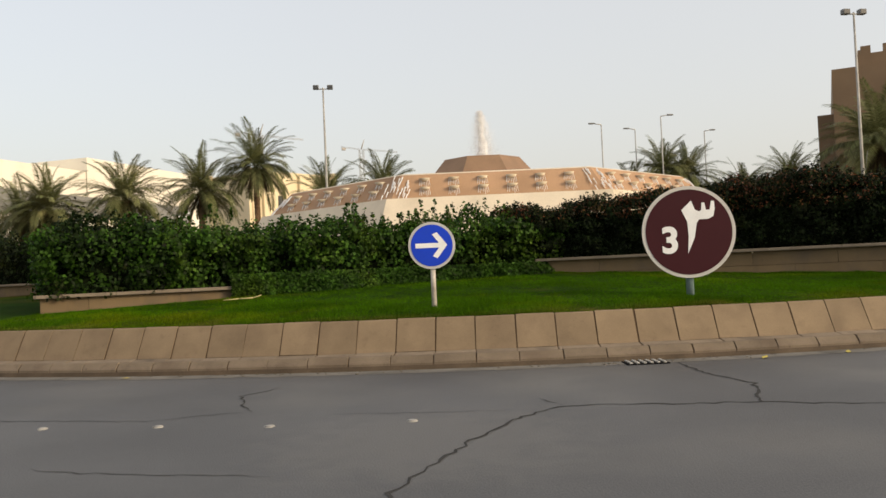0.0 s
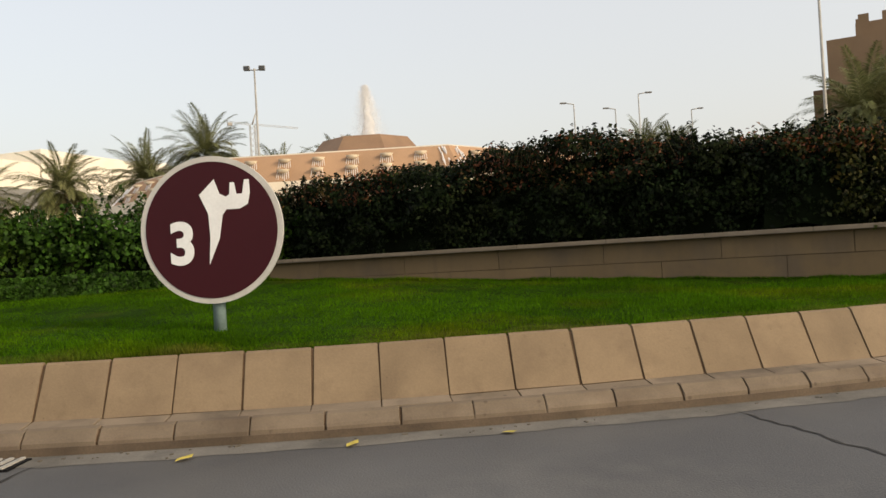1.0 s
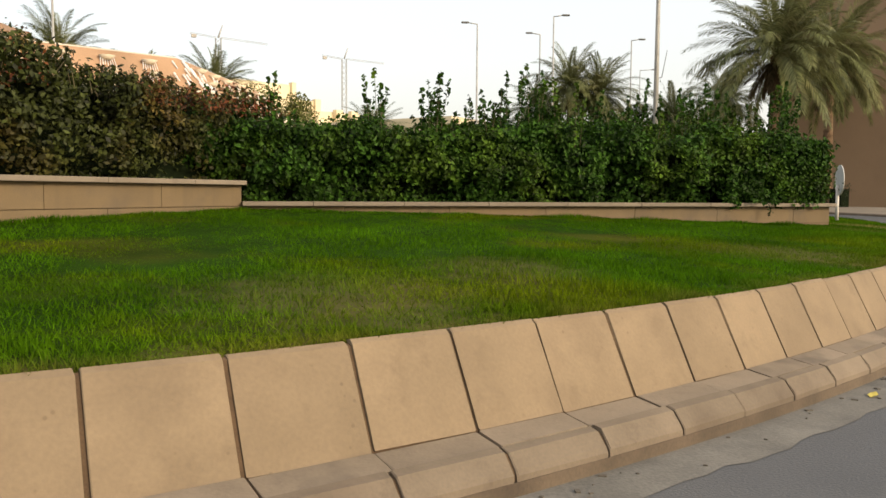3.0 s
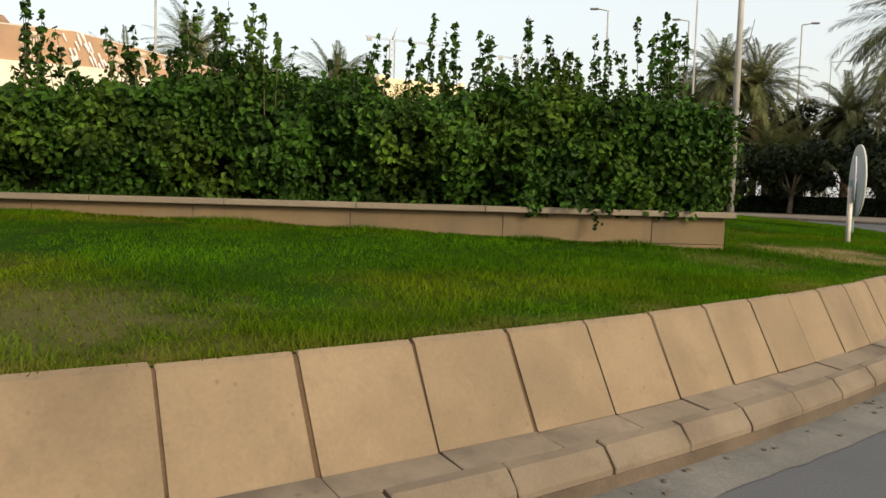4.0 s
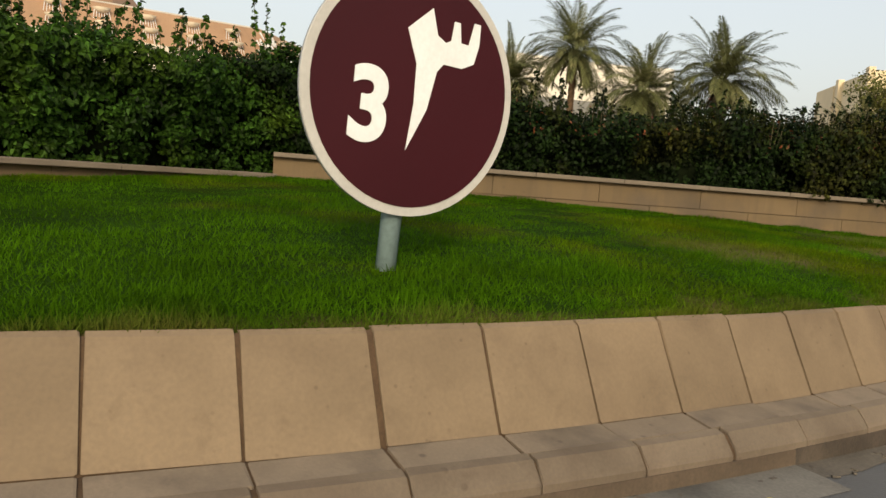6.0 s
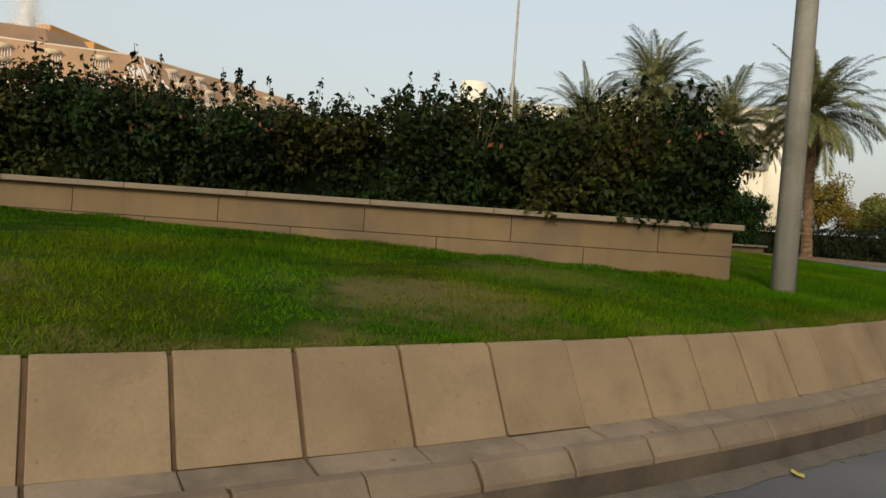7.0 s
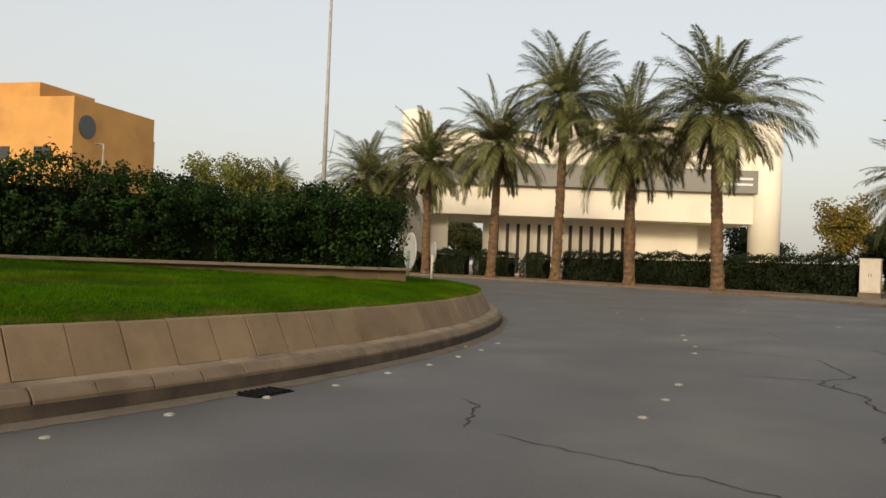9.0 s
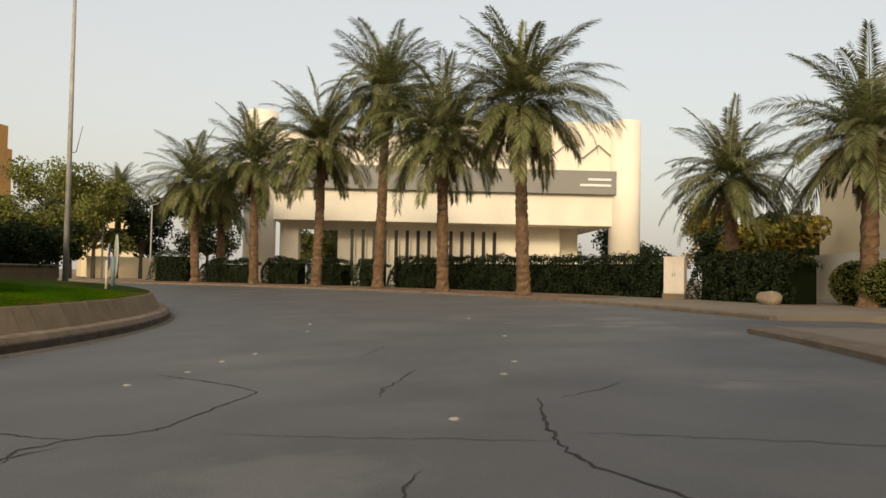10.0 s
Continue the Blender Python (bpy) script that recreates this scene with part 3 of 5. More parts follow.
def hedge(corner, side, top, leaf, count, size, height, seed, label, shoots=0, red=0.0, tall=0.3, thick=1.9, rough=0.27, drape=0.0, slope=0.0, crown=0.0):
    """A hedge standing in one arm of the planter: leafy shell, core coloured as inner shade, and loose upright shoots.
    """
    c, n, u, w = arm_frame(corner, side)
    length = (n - c).length + 0.9
    rng = np.random.default_rng(seed)
    base = c + u * 0.06 + w * 0.17
    ob = thing("hedge", label, "hedge", group="hedges in the star planter")
    U, W = np.array(u), np.array(w)
    B = np.array(base)
    foot = top - 0.10

    def height_at(a):
        return height + slope * a / length + crown * np.exp(-((a - 3.8) / 2.4) ** 2) + 0.05 * np.sin(a * 0.7 + seed) + 0.05 * np.sin(a * 1.9 + seed * 2) + 0.04 * np.sin(a * 4.3 + seed)

    per = 22
    nf, nt, ne = int(count * 0.54 / per), int(count * 0.38 / per), 0 if (corner, side) == (-75, 1) else max(4, int(count * 0.08 / per))

    def bulge(a, z):
        return np.clip((z - foot) / 0.55, 0.12, 1.0) * (lumps(a, z, seed, 0.9) * rough * 1.6 + lumps(a, z, seed + 5, 2.4) * rough * 1.1)

    # twig ends on the front
    a, f = rng.uniform(-0.1, length, nf), rng.beta(1.3, 0.95, nf)
    z = foot + (height_at(a) - foot) * f
    # sprays stand out in front of shaded hollows
    deep = lumps(a, z, seed + 11, 3.4) + 0.5 * lumps(a, z, seed + 12, 7.0)
    d = -0.04 - bulge(a, z) + np.where(deep > -0.05, np.abs(rng.normal(0, 0.05, nf)), rng.uniform(0.16, 0.52, nf)) - 0.12 * np.clip(deep, 0, 1) + 0.32 * (1 - f) ** 1.6
    pf = B + a[:, None] * U + d[:, None] * W
    pf[:, 2] = z
    nfm = np.tile(-W + np.array([0, 0, 0.45]), (nf, 1))
    # on top
    a, d = rng.uniform(-0.1, length, nt), rng.uniform(0.0, thick, nt)
    z = height_at(a) + lumps(a, d, seed + 9, 0.8) * rough * 1.5 + lumps(a, d, seed + 2, 2.6) * rough * 1.1 - np.abs(rng.normal(0, 0.06, nt)) + 0.03
    ptop = B + a[:, None] * U + d[:, None] * W
    ptop[:, 2] = z
    ntm = np.tile(np.array([0, 0, 1.0]) - 0.3 * W, (nt, 1))
    # end at the corner
    d, f = rng.uniform(0, thick, ne), rng.uniform(0, 1, ne)
    pe = B - U * (0.02 + rng.normal(0, 0.07, ne))[:, None] + d[:, None] * W
    pe[:, 2] = foot + (height - foot) * f
    nem = np.tile(-U + np.array([0, 0, 0.3]), (ne, 1))
    C, CN = np.concatenate([pf, ptop, pe]), np.concatenate([nfm, ntm, nem])
    # leaves round each twig end
    o = rng.normal(0, 1, (len(C), per, 3)) * np.array([1, 1, 0.8]) * size * 1.1
    P = (C[:, None] + o).reshape(-1, 3)
    N = (CN[:, None] * 0.9 + o / size * 0.55).reshape(-1, 3)
    low = P[:, 2] < foot + 0.06
    P[low, 2] = foot + 0.07 + rng.uniform(-1, 1, low.sum()) * 0.05
    if drape:
        # foliage spilling over the wall almost to the grass
        m = int(count * 0.75)
        a, f = rng.uniform(3.1, length, m), rng.beta(1.0, 1.3, m)
        d = -0.32 - bulge(a, f + foot) * 0.5 - 0.12 * np.sin(f * 3.0) + np.abs(rng.normal(0, 0.05, m))
        q = B + a[:, None] * U + d[:, None] * W
        q[:, 2] = foot + 0.30 - (drape + 0.18) * f * (0.75 + 0.5 * lumps(a, a * 0, seed + 1, 1.6))
        P, N = np.concatenate([P, q]), np.concatenate([N, np.tile(-W + np.array([0, 0, 0.5]), (m, 1))])
    if red:
        hot = (P[:, 2] > height - 0.28) & (rng.random(len(P)) < red * np.clip((lumps(P[:, 0], P[:, 1], seed + 3, 0.6) + 0.35) * 2, 0, 1))
        v, q = leaves(P[hot], N[hot], size * 0.9, rng, 0.5)
        tagged(part("red_foliage", npmesh("red_foliage", v, q, M["leaf_red"]), None, ob, "reddish young leaves on top"), kind="stuff")
        P, N = P[~hot], N[~hot]
    # inside: a solid core, its near-black colour standing for the shade between leaves
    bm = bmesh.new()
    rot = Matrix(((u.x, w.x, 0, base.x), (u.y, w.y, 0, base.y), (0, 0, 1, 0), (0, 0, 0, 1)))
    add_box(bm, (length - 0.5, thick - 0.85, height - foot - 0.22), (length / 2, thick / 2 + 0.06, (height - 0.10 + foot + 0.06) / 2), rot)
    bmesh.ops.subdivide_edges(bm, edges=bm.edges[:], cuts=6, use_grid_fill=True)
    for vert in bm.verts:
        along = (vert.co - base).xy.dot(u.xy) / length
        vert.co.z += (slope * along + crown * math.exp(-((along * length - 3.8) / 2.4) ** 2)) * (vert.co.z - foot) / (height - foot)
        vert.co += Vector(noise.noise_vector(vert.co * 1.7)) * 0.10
    part("inner_core", bm, M["core"], ob, "near-black hedge core, inner shade put into its colour")
    # shoots
    if shoots:
        stems = bmesh.new()
        sp, sn = [], []
        for i in range(shoots):
            # shoots come up in tufts of four, some tufts much higher than others
            if i % 4 == 0:
                tuft = rng.uniform(0.1, length - 0.3), rng.uniform(0.05, thick * 0.8), 0.12 + tall * rng.random() ** 1.5
            a, d = np.clip(tuft[0] + rng.normal(0, 0.13), 0.05, length - 0.2), np.clip(tuft[1] + rng.normal(0, 0.12), 0.03, thick)
            h = tuft[2] * rng.uniform(0.55, 1.05)
            p0 = base + u * float(a) + w * float(d)
            p0.z = float(height_at(a)) - 0.2
            lean = Vector((rng.normal(0, 0.10), rng.normal(0, 0.10), 0))
            p1 = p0 + lean + Vector((0, 0, h + 0.2))
            add_tube(stems, p0, p1, 0.006, 0.003, 4, False)
            m = int((8 + h * 34) * (0.08 / size) ** 1.3)
            for j in range(m):
                t = rng.random() ** 0.8
                q = p0.lerp(p1, t)
                out = rng.normal(0, 1, 3)
                out[2] = 0.3
                out /= np.linalg.norm(out)
                sp.append(np.array(q) + out * size * (1.0 - 0.7 * t))
                sn.append(out * 0.6 + np.array([0, 0, 0.6]))
        tagged(part("twig_growth", stems, M["twig"], ob, "thin upright twigs"), kind="stuff")
        P, N = np.concatenate([P, sp]), np.concatenate([N, sn])
    v, q = leaves(P, N, size, rng, 0.80 if leaf is M["leaf_b"] else 0.58, 0.75, 0.5, corner == -30)
    tagged(part("foliage", npmesh("foliage", v, q, leaf), None, ob), kind="stuff")
    return ob




HEDGES = [
    # corner, side, leaf, count, leaf size, height, label, shoots, red
    (-120, -1, "leaf_c", 11000, 0.09, 2.18, "mid-green leafy hedge behind a low stone wall", 90, 0, 0.45),
    (-120, 1, "leaf_b", 30000, 0.078, 2.10, "bright green leafy hedge spilling over a low stone wall", 240, 0, 0.5),
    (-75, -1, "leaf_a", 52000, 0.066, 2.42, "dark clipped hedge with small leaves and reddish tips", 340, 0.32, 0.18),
    (-75, 1, "leaf_e", 50000, 0.066, 2.47, "dark clipped hedge with small leaves and red tips", 340, 0.50, 0.20),
    (-30, -1, "leaf_b", 70000, 0.066, 2.03, "broad-leaved green hedge with tall upright shoots", 250, 0, 0.9),
    (-30, 1, "leaf_b", 66000, 0.064, 2.10, "broad-leaved green hedge with loose shoots", 220, 0, 0.9),
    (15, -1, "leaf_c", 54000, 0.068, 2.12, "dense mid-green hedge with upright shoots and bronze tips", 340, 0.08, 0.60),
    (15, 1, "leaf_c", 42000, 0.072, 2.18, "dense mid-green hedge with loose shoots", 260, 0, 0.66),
    (60, -1, "leaf_d", 34000, 0.072, 2.38, "dark green dense hedge behind a low stone wall", 220, 0, 0.32),
    (60, 1, "leaf_d", 10500, 0.10, 2.44, "dark green dense hedge behind a low stone wall", 70, 0, 0.25),
    (105, -1, "leaf_a", 12000, 0.10, 2.57, "dark green clipped hedge in the planter", 10, 0, 0.25),
    (105, 1, "leaf_a", 7500, 0.11, 2.57, "dark green clipped hedge in the planter", 10, 0, 0.25),
    (150, -1, "leaf_b", 6000, 0.12, 2.47, "green leafy hedge in the planter", 10, 0, 0.25),
    (150, 1, "leaf_b", 6000, 0.12, 2.47, "green leafy hedge in the planter", 10, 0, 0.25),
    (195, -1, "leaf_a", 6000, 0.12, 2.57, "dark green clipped hedge in the planter", 10, 0, 0.25),
    (195, 1, "leaf_a", 6000, 0.12, 2.57, "dark green clipped hedge in the planter", 10, 0, 0.25),
]
planted = {}
for i, (corner, side, leaf, count, size, height, label, shoots, red, tall) in enumerate(HEDGES):
    planted[corner, side] = hedge(corner, side, HIGH if (corner + 75) % 90 == 0 else LOW, M[leaf], count, size, height, i + 1, label, shoots, red, tall, drape=0.74 if (corner, side) == (-120, 1) else 0.0, rough=0.12 if corner == -75 else 0.27,
          slope={(-30, -1): 0.06, (-30, 1): 0.28, (15, -1): 0.22}.get((corner, side), 0.0), crown=0.30 if (corner, side) == (-75, -1) else 0.0)

# two twigs trail down over the wall
for side, along, low in ((-1, 1.36, 0.86), (1, 2.18, 0.86)):
    c, n, u, w = arm_frame(-30, side)
    rg = np.random.default_rng(80 + side)
    top = c + u * along - w * 0.13
    P = np.array([top + u * float(rg.normal(0, 0.035)) - w * float(rg.uniform(-0.02, 0.04)) + Vector((0, 0, LOW + 0.02 - (LOW - low) * k / 17)) for k in range(18)])
    v, q = leaves(P, np.tile(-np.array(w), (18, 1)), 0.05, rg, 0.7, 0.5, 0.6, True)
    tagged(part("trailing_twig", npmesh("trailing_twig", v, q, M["leaf_c"]), None, planted[-30, side], "dark leafy twig hanging over the wall"), kind="stuff")


# ---- the fountain in the middle ----
def octagon(r, turn=15.0):
    return [polar(r, turn + 45 * i)[:2] for i in range(8)]


def build_fountain():
    ob = thing("fountain", "tiered octagonal sandstone fountain with water jets", "fountain")
    part("basin_wall", prism(octagon(12.6), 0.9, 2.2, octagon(12.2)), M["fountain_pale"], ob, "pale stone basin wall")
    part("lower_terrace", prism(octagon(10.6), 2.0, 3.6, octagon(9.7)), M["fountain_pale"], ob, "pale stone terrace")
    part("main_tier", prism(octagon(9.4), 3.55, 4.48, octagon(8.5)), M["fountain"], ob, "sloping sandstone tier")
    part("crest", prism(octagon(8.5), 4.483, 4.53, octagon(8.4)), M["fountain_pale"], ob)
    # the shade on the upper tier's facets is put into its darker brown
    part("upper_tier", prism(octagon(3.0), 4.5, 5.95, octagon(1.75)), M["fountain_shaded"], ob, "upper tier in brown stone darkened for its shaded facets")
    # spouting bowls in two rows on each sloping face, with falling water
    bowl = bmesh.new()
    add_tube(bowl, (0, 0, -0.05), (0, 0, 0.05), 0.09, 0.2, 8)
    bowl_mesh = bpy.data.meshes.new("spout_bowl")
    bowl.to_mesh(bowl_mesh)
    bowl.free()
    bowl_mesh.materials.append(M["fountain_pale"])
    rng = random.Random(4)
    fall = bmesh.new()
    for i in range(7):
        x = (i - 3) * 0.05
        add_tube(fall, (0.0, x, 0.0), (0.16 + rng.uniform(-0.03, 0.05), x * 1.3, -0.28 - rng.uniform(0, 0.2)), 0.012, 0.006, 4, False)
    fall_mesh = bpy.data.meshes.new("water_fall")
    fall.to_mesh(fall_mesh)
    fall.free()
    fall_mesh.materials.append(M["water"])
    for k in range(8):
        mid = 15 + 45 * k + 22.5
        for row, (rr, zz) in enumerate(((8.12, 4.27), (8.42, 3.94))):
            for j in range(6):
                p = polar(rr, mid) + polar((j - 2.5) * 0.98, mid + 90)
                for nm, me in (("spout_bowl", bowl_mesh), ("water_fall", fall_mesh)):
                    o = part(nm, me, None, ob)
                    o.location, o.rotation_euler = (p.x, p.y, zz), (0, 0, radians(mid))
    # water sheets down the corners of the main tier
    for k in range(8):
        a = 15 + 45 * k
        bm = bmesh.new()
        for i in range(26):
            t = rng.random() * 0.8
            off = rng.uniform(-0.45, 0.45)
            p = polar(8.55 + 0.9 * t, a, 4.50 - 0.93 * t) + polar(off * (0.6 + t), a + 90) - polar(abs(off) * 0.36, a)
            q = p + polar(0.18, a) + Vector((0, 0, -0.2))
            add_tube(bm, p, q, 0.03, 0.012, 4, False)
        tagged(part("water_cascade", bm, M["water"], ob, "white water running down the corner"), kind="stuff")
    # central jet of spray
    g = np.random.default_rng(8)
    n = 16000
    bm = bmesh.new()
    prev = None
    for i in range(30):
        t = i / 29
        rad = 0.03 + 0.30 * (1 - t) ** 0.9
        row = []
        for j in range(14):
            b = 2 * math.pi * j / 14
            rr = rad * (1 + 0.45 * noise.noise(Vector((math.cos(b) * 1.5, math.sin(b) * 1.5, t * 9))))
            row.append(bm.verts.new((rr * math.cos(b) + 0.12 * (1 - t), rr * math.sin(b), 5.5 + 2.5 * t)))
        if prev:
            for j in range(14):
                bm.faces.new((prev[j], prev[(j + 1) % 14], row[(j + 1) % 14], row[j])).smooth = True
        prev = row
    bm.faces.new(prev)
    part("water_column", bm, M["water"], ob, "white column of rising water")
    t = g.random(n) ** 0.8
    w = 0.10 + 0.62 * (1 - t) ** 0.8
    P = np.c_[g.normal(0, 0.5, n) * w + 0.18 * (1 - t), g.normal(0, 0.5, n) * w, 5.55 + 2.6 * t]
    v, q = leaves(P, g.normal(0, 1, (n, 3)), 0.034, g)
    tagged(part("water_jet", npmesh("water_jet", v, q, M["water"]), None, ob, "white plume of spray"), kind="stuff")
    return ob


fountain = build_fountain()


# ---- palms ----
# the outer side of the ring is laid out in a frame of its own
FAR = Matrix.Translation((26.945, 21.386, 0.31)) @ Matrix.Rotation(radians(1.46), 4, "Z") @ Matrix.Scale(0.951, 4) @ Matrix.Translation((-27.264, -20.997, 0))


def frond(rng, length, droop, start, out, dry=False):
    """One arched frond: a tapering midrib and two rows of narrow leaflets that fold upwards at the base and hang towards the tip."""
    V = []
    steps = 26
    side = np.array([-out[1], out[0], 0.0])
    down = np.array([0, 0, -1.0])
    p = np.array([0.0, 0.0, 0.0])
    ang = start
    seg = length / steps
    pts = []
    twist = rng.normal(0, 0.30)
    for i in range(steps + 1):
        pts.append(p.copy())
        p = p + seg * (math.cos(ang) * out - math.sin(ang) * down)
        ang -= droop / steps * (0.35 + 1.3 * i / steps)
    for i in range(steps):
        a, b = pts[i], pts[i + 1]
        r = 0.034 * (1 - 0.85 * i / steps)
        V.append([a - side * r, b - side * r * 0.95, b + side * r * 0.95, a + side * r])
        if i < 3:
            continue
        x = i / steps
        ll = 0.70 * math.sin(math.pi * min(1, 0.20 + 0.74 * x)) ** 0.6 * (length / 3.8)
        tang = (b - a) / np.linalg.norm(b - a)
        up = np.cross(tang, side)
        across = side * math.cos(twist) + up * math.sin(twist)
        for s in (-1, 1):
            for k in (0.12, 0.37, 0.62, 0.87):
                root = a + (b - a) * k
                d = tang * (0.55 + 0.75 * x) + s * across * 0.95 + up * (0.30 - 0.25 * x + rng.normal(0, 0.16)) + down * (0.10 if not dry else 0.8)
                d /= np.linalg.norm(d)
                w2 = np.cross(d, up)
                w2 /= np.linalg.norm(w2) + 1e-9
                reach = ll * rng.uniform(0.75, 1.1)
                tip = root + d * reach + down * (0.22 * reach)
                mid = root + d * reach * 0.45
                V.append([root, mid - w2 * 0.020, tip, mid + w2 * 0.020])
    return V


def crown_mesh(seed, radius, fronds, lo, hi, mat, dry=False):
    rng = np.random.default_rng(seed)
    V = []
    for i in range(fronds):
        az = 2.39996 * i + rng.normal(0, 0.22)
        t = (i + 0.5) / fronds
        start = radians(hi + (lo - hi) * t ** 0.80 + rng.normal(0, 7))
        out = np.array([math.cos(az), math.sin(az), 0.0])
        droop = radians(46 + 22 * math.sin(math.pi * t) + rng.uniform(-14, 16)) if not dry else radians(rng.uniform(20, 40))
        quads = frond(rng, radius * rng.uniform(0.80, 1.08), droop, start, out, dry)
        V.extend([[q + out * 0.14 for q in quad] for quad in quads])
    V = np.array(V)
    return npmesh("crown", V.reshape(-1, 3), np.arange(len(V) * 4).reshape(-1, 4), mat)


CROWNS = [crown_mesh(40 + i, 4.35, 78, -32, 84, M["palm_leaf"]) for i in range(4)]
SKIRTS = [crown_mesh(60 + i, 2.2, 12, -66, -38, M["palm_dry"], True) for i in range(2)]


def trunk_mesh(height, r0, r1, seed, bend=0.25):
    rng = np.random.default_rng(seed)
    bm = bmesh.new()
    n, rings = 12, max(10, int(height / 0.16))
    rows = []
    ph = rng.uniform(0, 6)
    for i in range(rings + 1):
        t = i / rings
        r = r0 + (r1 - r0) * min(1, t * 1.15)
        r *= 1.0 + (0.045 if i % 2 else -0.025) + (0.35 * max(0, 0.05 - t) / 0.05)
        if t > 0.93:
            r *= 1.0 + (t - 0.93) * 7
        cx, cy = bend * math.sin(t * 1.6) * math.cos(ph), bend * math.sin(t * 1.6) * math.sin(ph)
        row = []
        for j in range(n):
            a = 2 * math.pi * (j + 0.5 * (i % 2)) / n
            rr = r * (1 + 0.06 * rng.normal())
            row.append(bm.verts.new((cx + rr * math.cos(a), cy + rr * math.sin(a), t * height)))
        rows.append(row)
    for i in range(rings):
        for j in range(n):
            bm.faces.new((rows[i][j], rows[i][(j + 1) % n], rows[i + 1][(j + 1) % n], rows[i + 1][j]))
    bm.faces.new(rows[-1])
    return bm, Vector((bend * math.sin(1.6) * math.cos(ph), bend * math.sin(1.6) * math.sin(ph), height))


def palm(x, y, z, height, size=1.0, seed=0, skirt=True, r0=0.32, frame_of=Matrix(), label="tall date palm with a feathery grey-green crown"):
    ob = thing("palm_tree", label, "palm tree", frame_of @ pose(x, y, z), group="date palms")
    bm, top = trunk_mesh(height, r0, r0 * 0.78, seed)
    part("trunk", bm, M["palm_trunk"], ob)
    c = part("crown", CROWNS[seed % 4], None, ob)
    c.location, c.rotation_euler, c.scale = top + Vector((0, 0, 0.2)), (0, 0, seed * 1.7), (size * 1.06, size * 1.06, size * 1.08)
    if skirt:
        s = part("dry_fronds", SKIRTS[seed % 2], None, ob, "hanging dry brown fronds")
        s.location, s.rotation_euler, s.scale = top - Vector((0, 0, 0.15)), (0, 0, seed * 2.3), (size, size, size)
    return ob


PALMS = [  # x, y, ground, trunk height, crown size
    (-2.18, 41.68, 0.05, 8.7, 1.0), (-7.72, 40.57, 0.05, 8.0, 0.98), (-14.54, 40.06, 0.05, 11.3, 0.98), (-19.59, 38.13, 0.05, 8.8, 0.96),
    (-25.76, 35.95, 0.05, 8.1, 0.96), (-31.0, 33.2, 0.15, 7.0, 0.9), (-33.6, 35.6, 0.15, 6.4, 0.85),
    (4.6, 47.6, 0.15, 4.9, 0.70), (10.9, 46.75, 0.15, 5.7, 0.84), (27.6, 44.0, 0.1, 10.0, 0.9), (25.4, 47.5, 0.1, 8.2, 0.85), (40.3, 41.6, 0.1, 8.6, 0.85), (30.2, 43.4, 0.1, 9.4, 0.9), (37.0, 45.0, 0.1, 7.4, 0.9), 
    (33.9, 19.4, 0.14, 8.8, 1.15), (41.5, 27.0, 0.14, 10.2, 1.0), (45.0, 33.0, 0.14, 9.6, 1.0), (30.5, 40.5, 0.1, 4.2, 0.8), (33.5, 43.0, 0.1, 3.6, 0.8), (24.0, 52.0, 0.0, 4.0, 0.85),
    (-52.9, 30.3, 0.0, 8.4, 0.62), (-74.0, -4.0, 0.0, 9.5, 0.9), (-86.0, 26.0, 0.0, 8.0, 0.8), (-42.0, 2.6, 0.0, 9.4, 0.8),
]
for i, (x, y, z, h, s) in enumerate(PALMS):
    palm(x, y, z, h, s, i, frame_of=FAR if x < 12 else Matrix())


# ---- poles and signs ----
def mast(angle, r, base):
    ob = thing("floodlight_mast", "tall tapered galvanised steel mast with two floodlights", "light pole", pose(*polar(r, angle, base)), group="masts at the corners of the planter")
    part("pole", tube((0, 0, -0.1), (0, 0, 13.9), 0.118, 0.052, 14), M["steel"], ob)
    part("crossbar", tube((-0.55, 0, 13.8), (0.55, 0, 13.8), 0.04, 0.04, 8), M["steel"], ob)
    for s in (-1, 1):
        lamp = part("floodlight", box((0.42, 0.34, 0.3), (s * 0.5, 0, 13.92), 0.04), M["lamp_head"], ob)
        part("lens", box((0.34, 0.012, 0.22), (s * 0.5, -0.172, 13.92), 0.004), M["glass"], lamp)
    outward = polar(1.0, angle)
    if 0 < angle < 150:
        bm = bmesh.new()
        add_tube(bm, outward * 0.08 + Vector((0, 0, 5.0)), outward * 0.24 + Vector((0, 0, 5.05)), 0.018, 0.018, 6)
        add_tube(bm, outward * 0.24 + Vector((0, 0, 5.04)), outward * 0.46 + Vector((0, 0, 6.1)), 0.016, 0.012, 6)
        part("bracket", bm, M["lamp_head"], ob, "thin bent bracket rod")
    if angle < 0:
        part("junction_box", box((0.09, 0.06, 0.07), (0.0, -0.135, 0.39), 0.012), M["dark"], ob, "small black junction box")
    return ob


for a, r in ((-75.2, 23.72), (15.1, 23.72), (106.9, 23.72), (195, 23.7)):
    mast(a, r, lawn_z(r) + float(lawn_dip(r, a)))


def disc(r, t, n=48, y=0.0):
    bm = bmesh.new()
    add_tube(bm, (0, y, 0), (0, y - t, 0), r, r, n)
    return bm


def sign_frame(x, y, z, normal, lean=0.0):
    return pose(x, y, z, 0, lean, normal + 90)


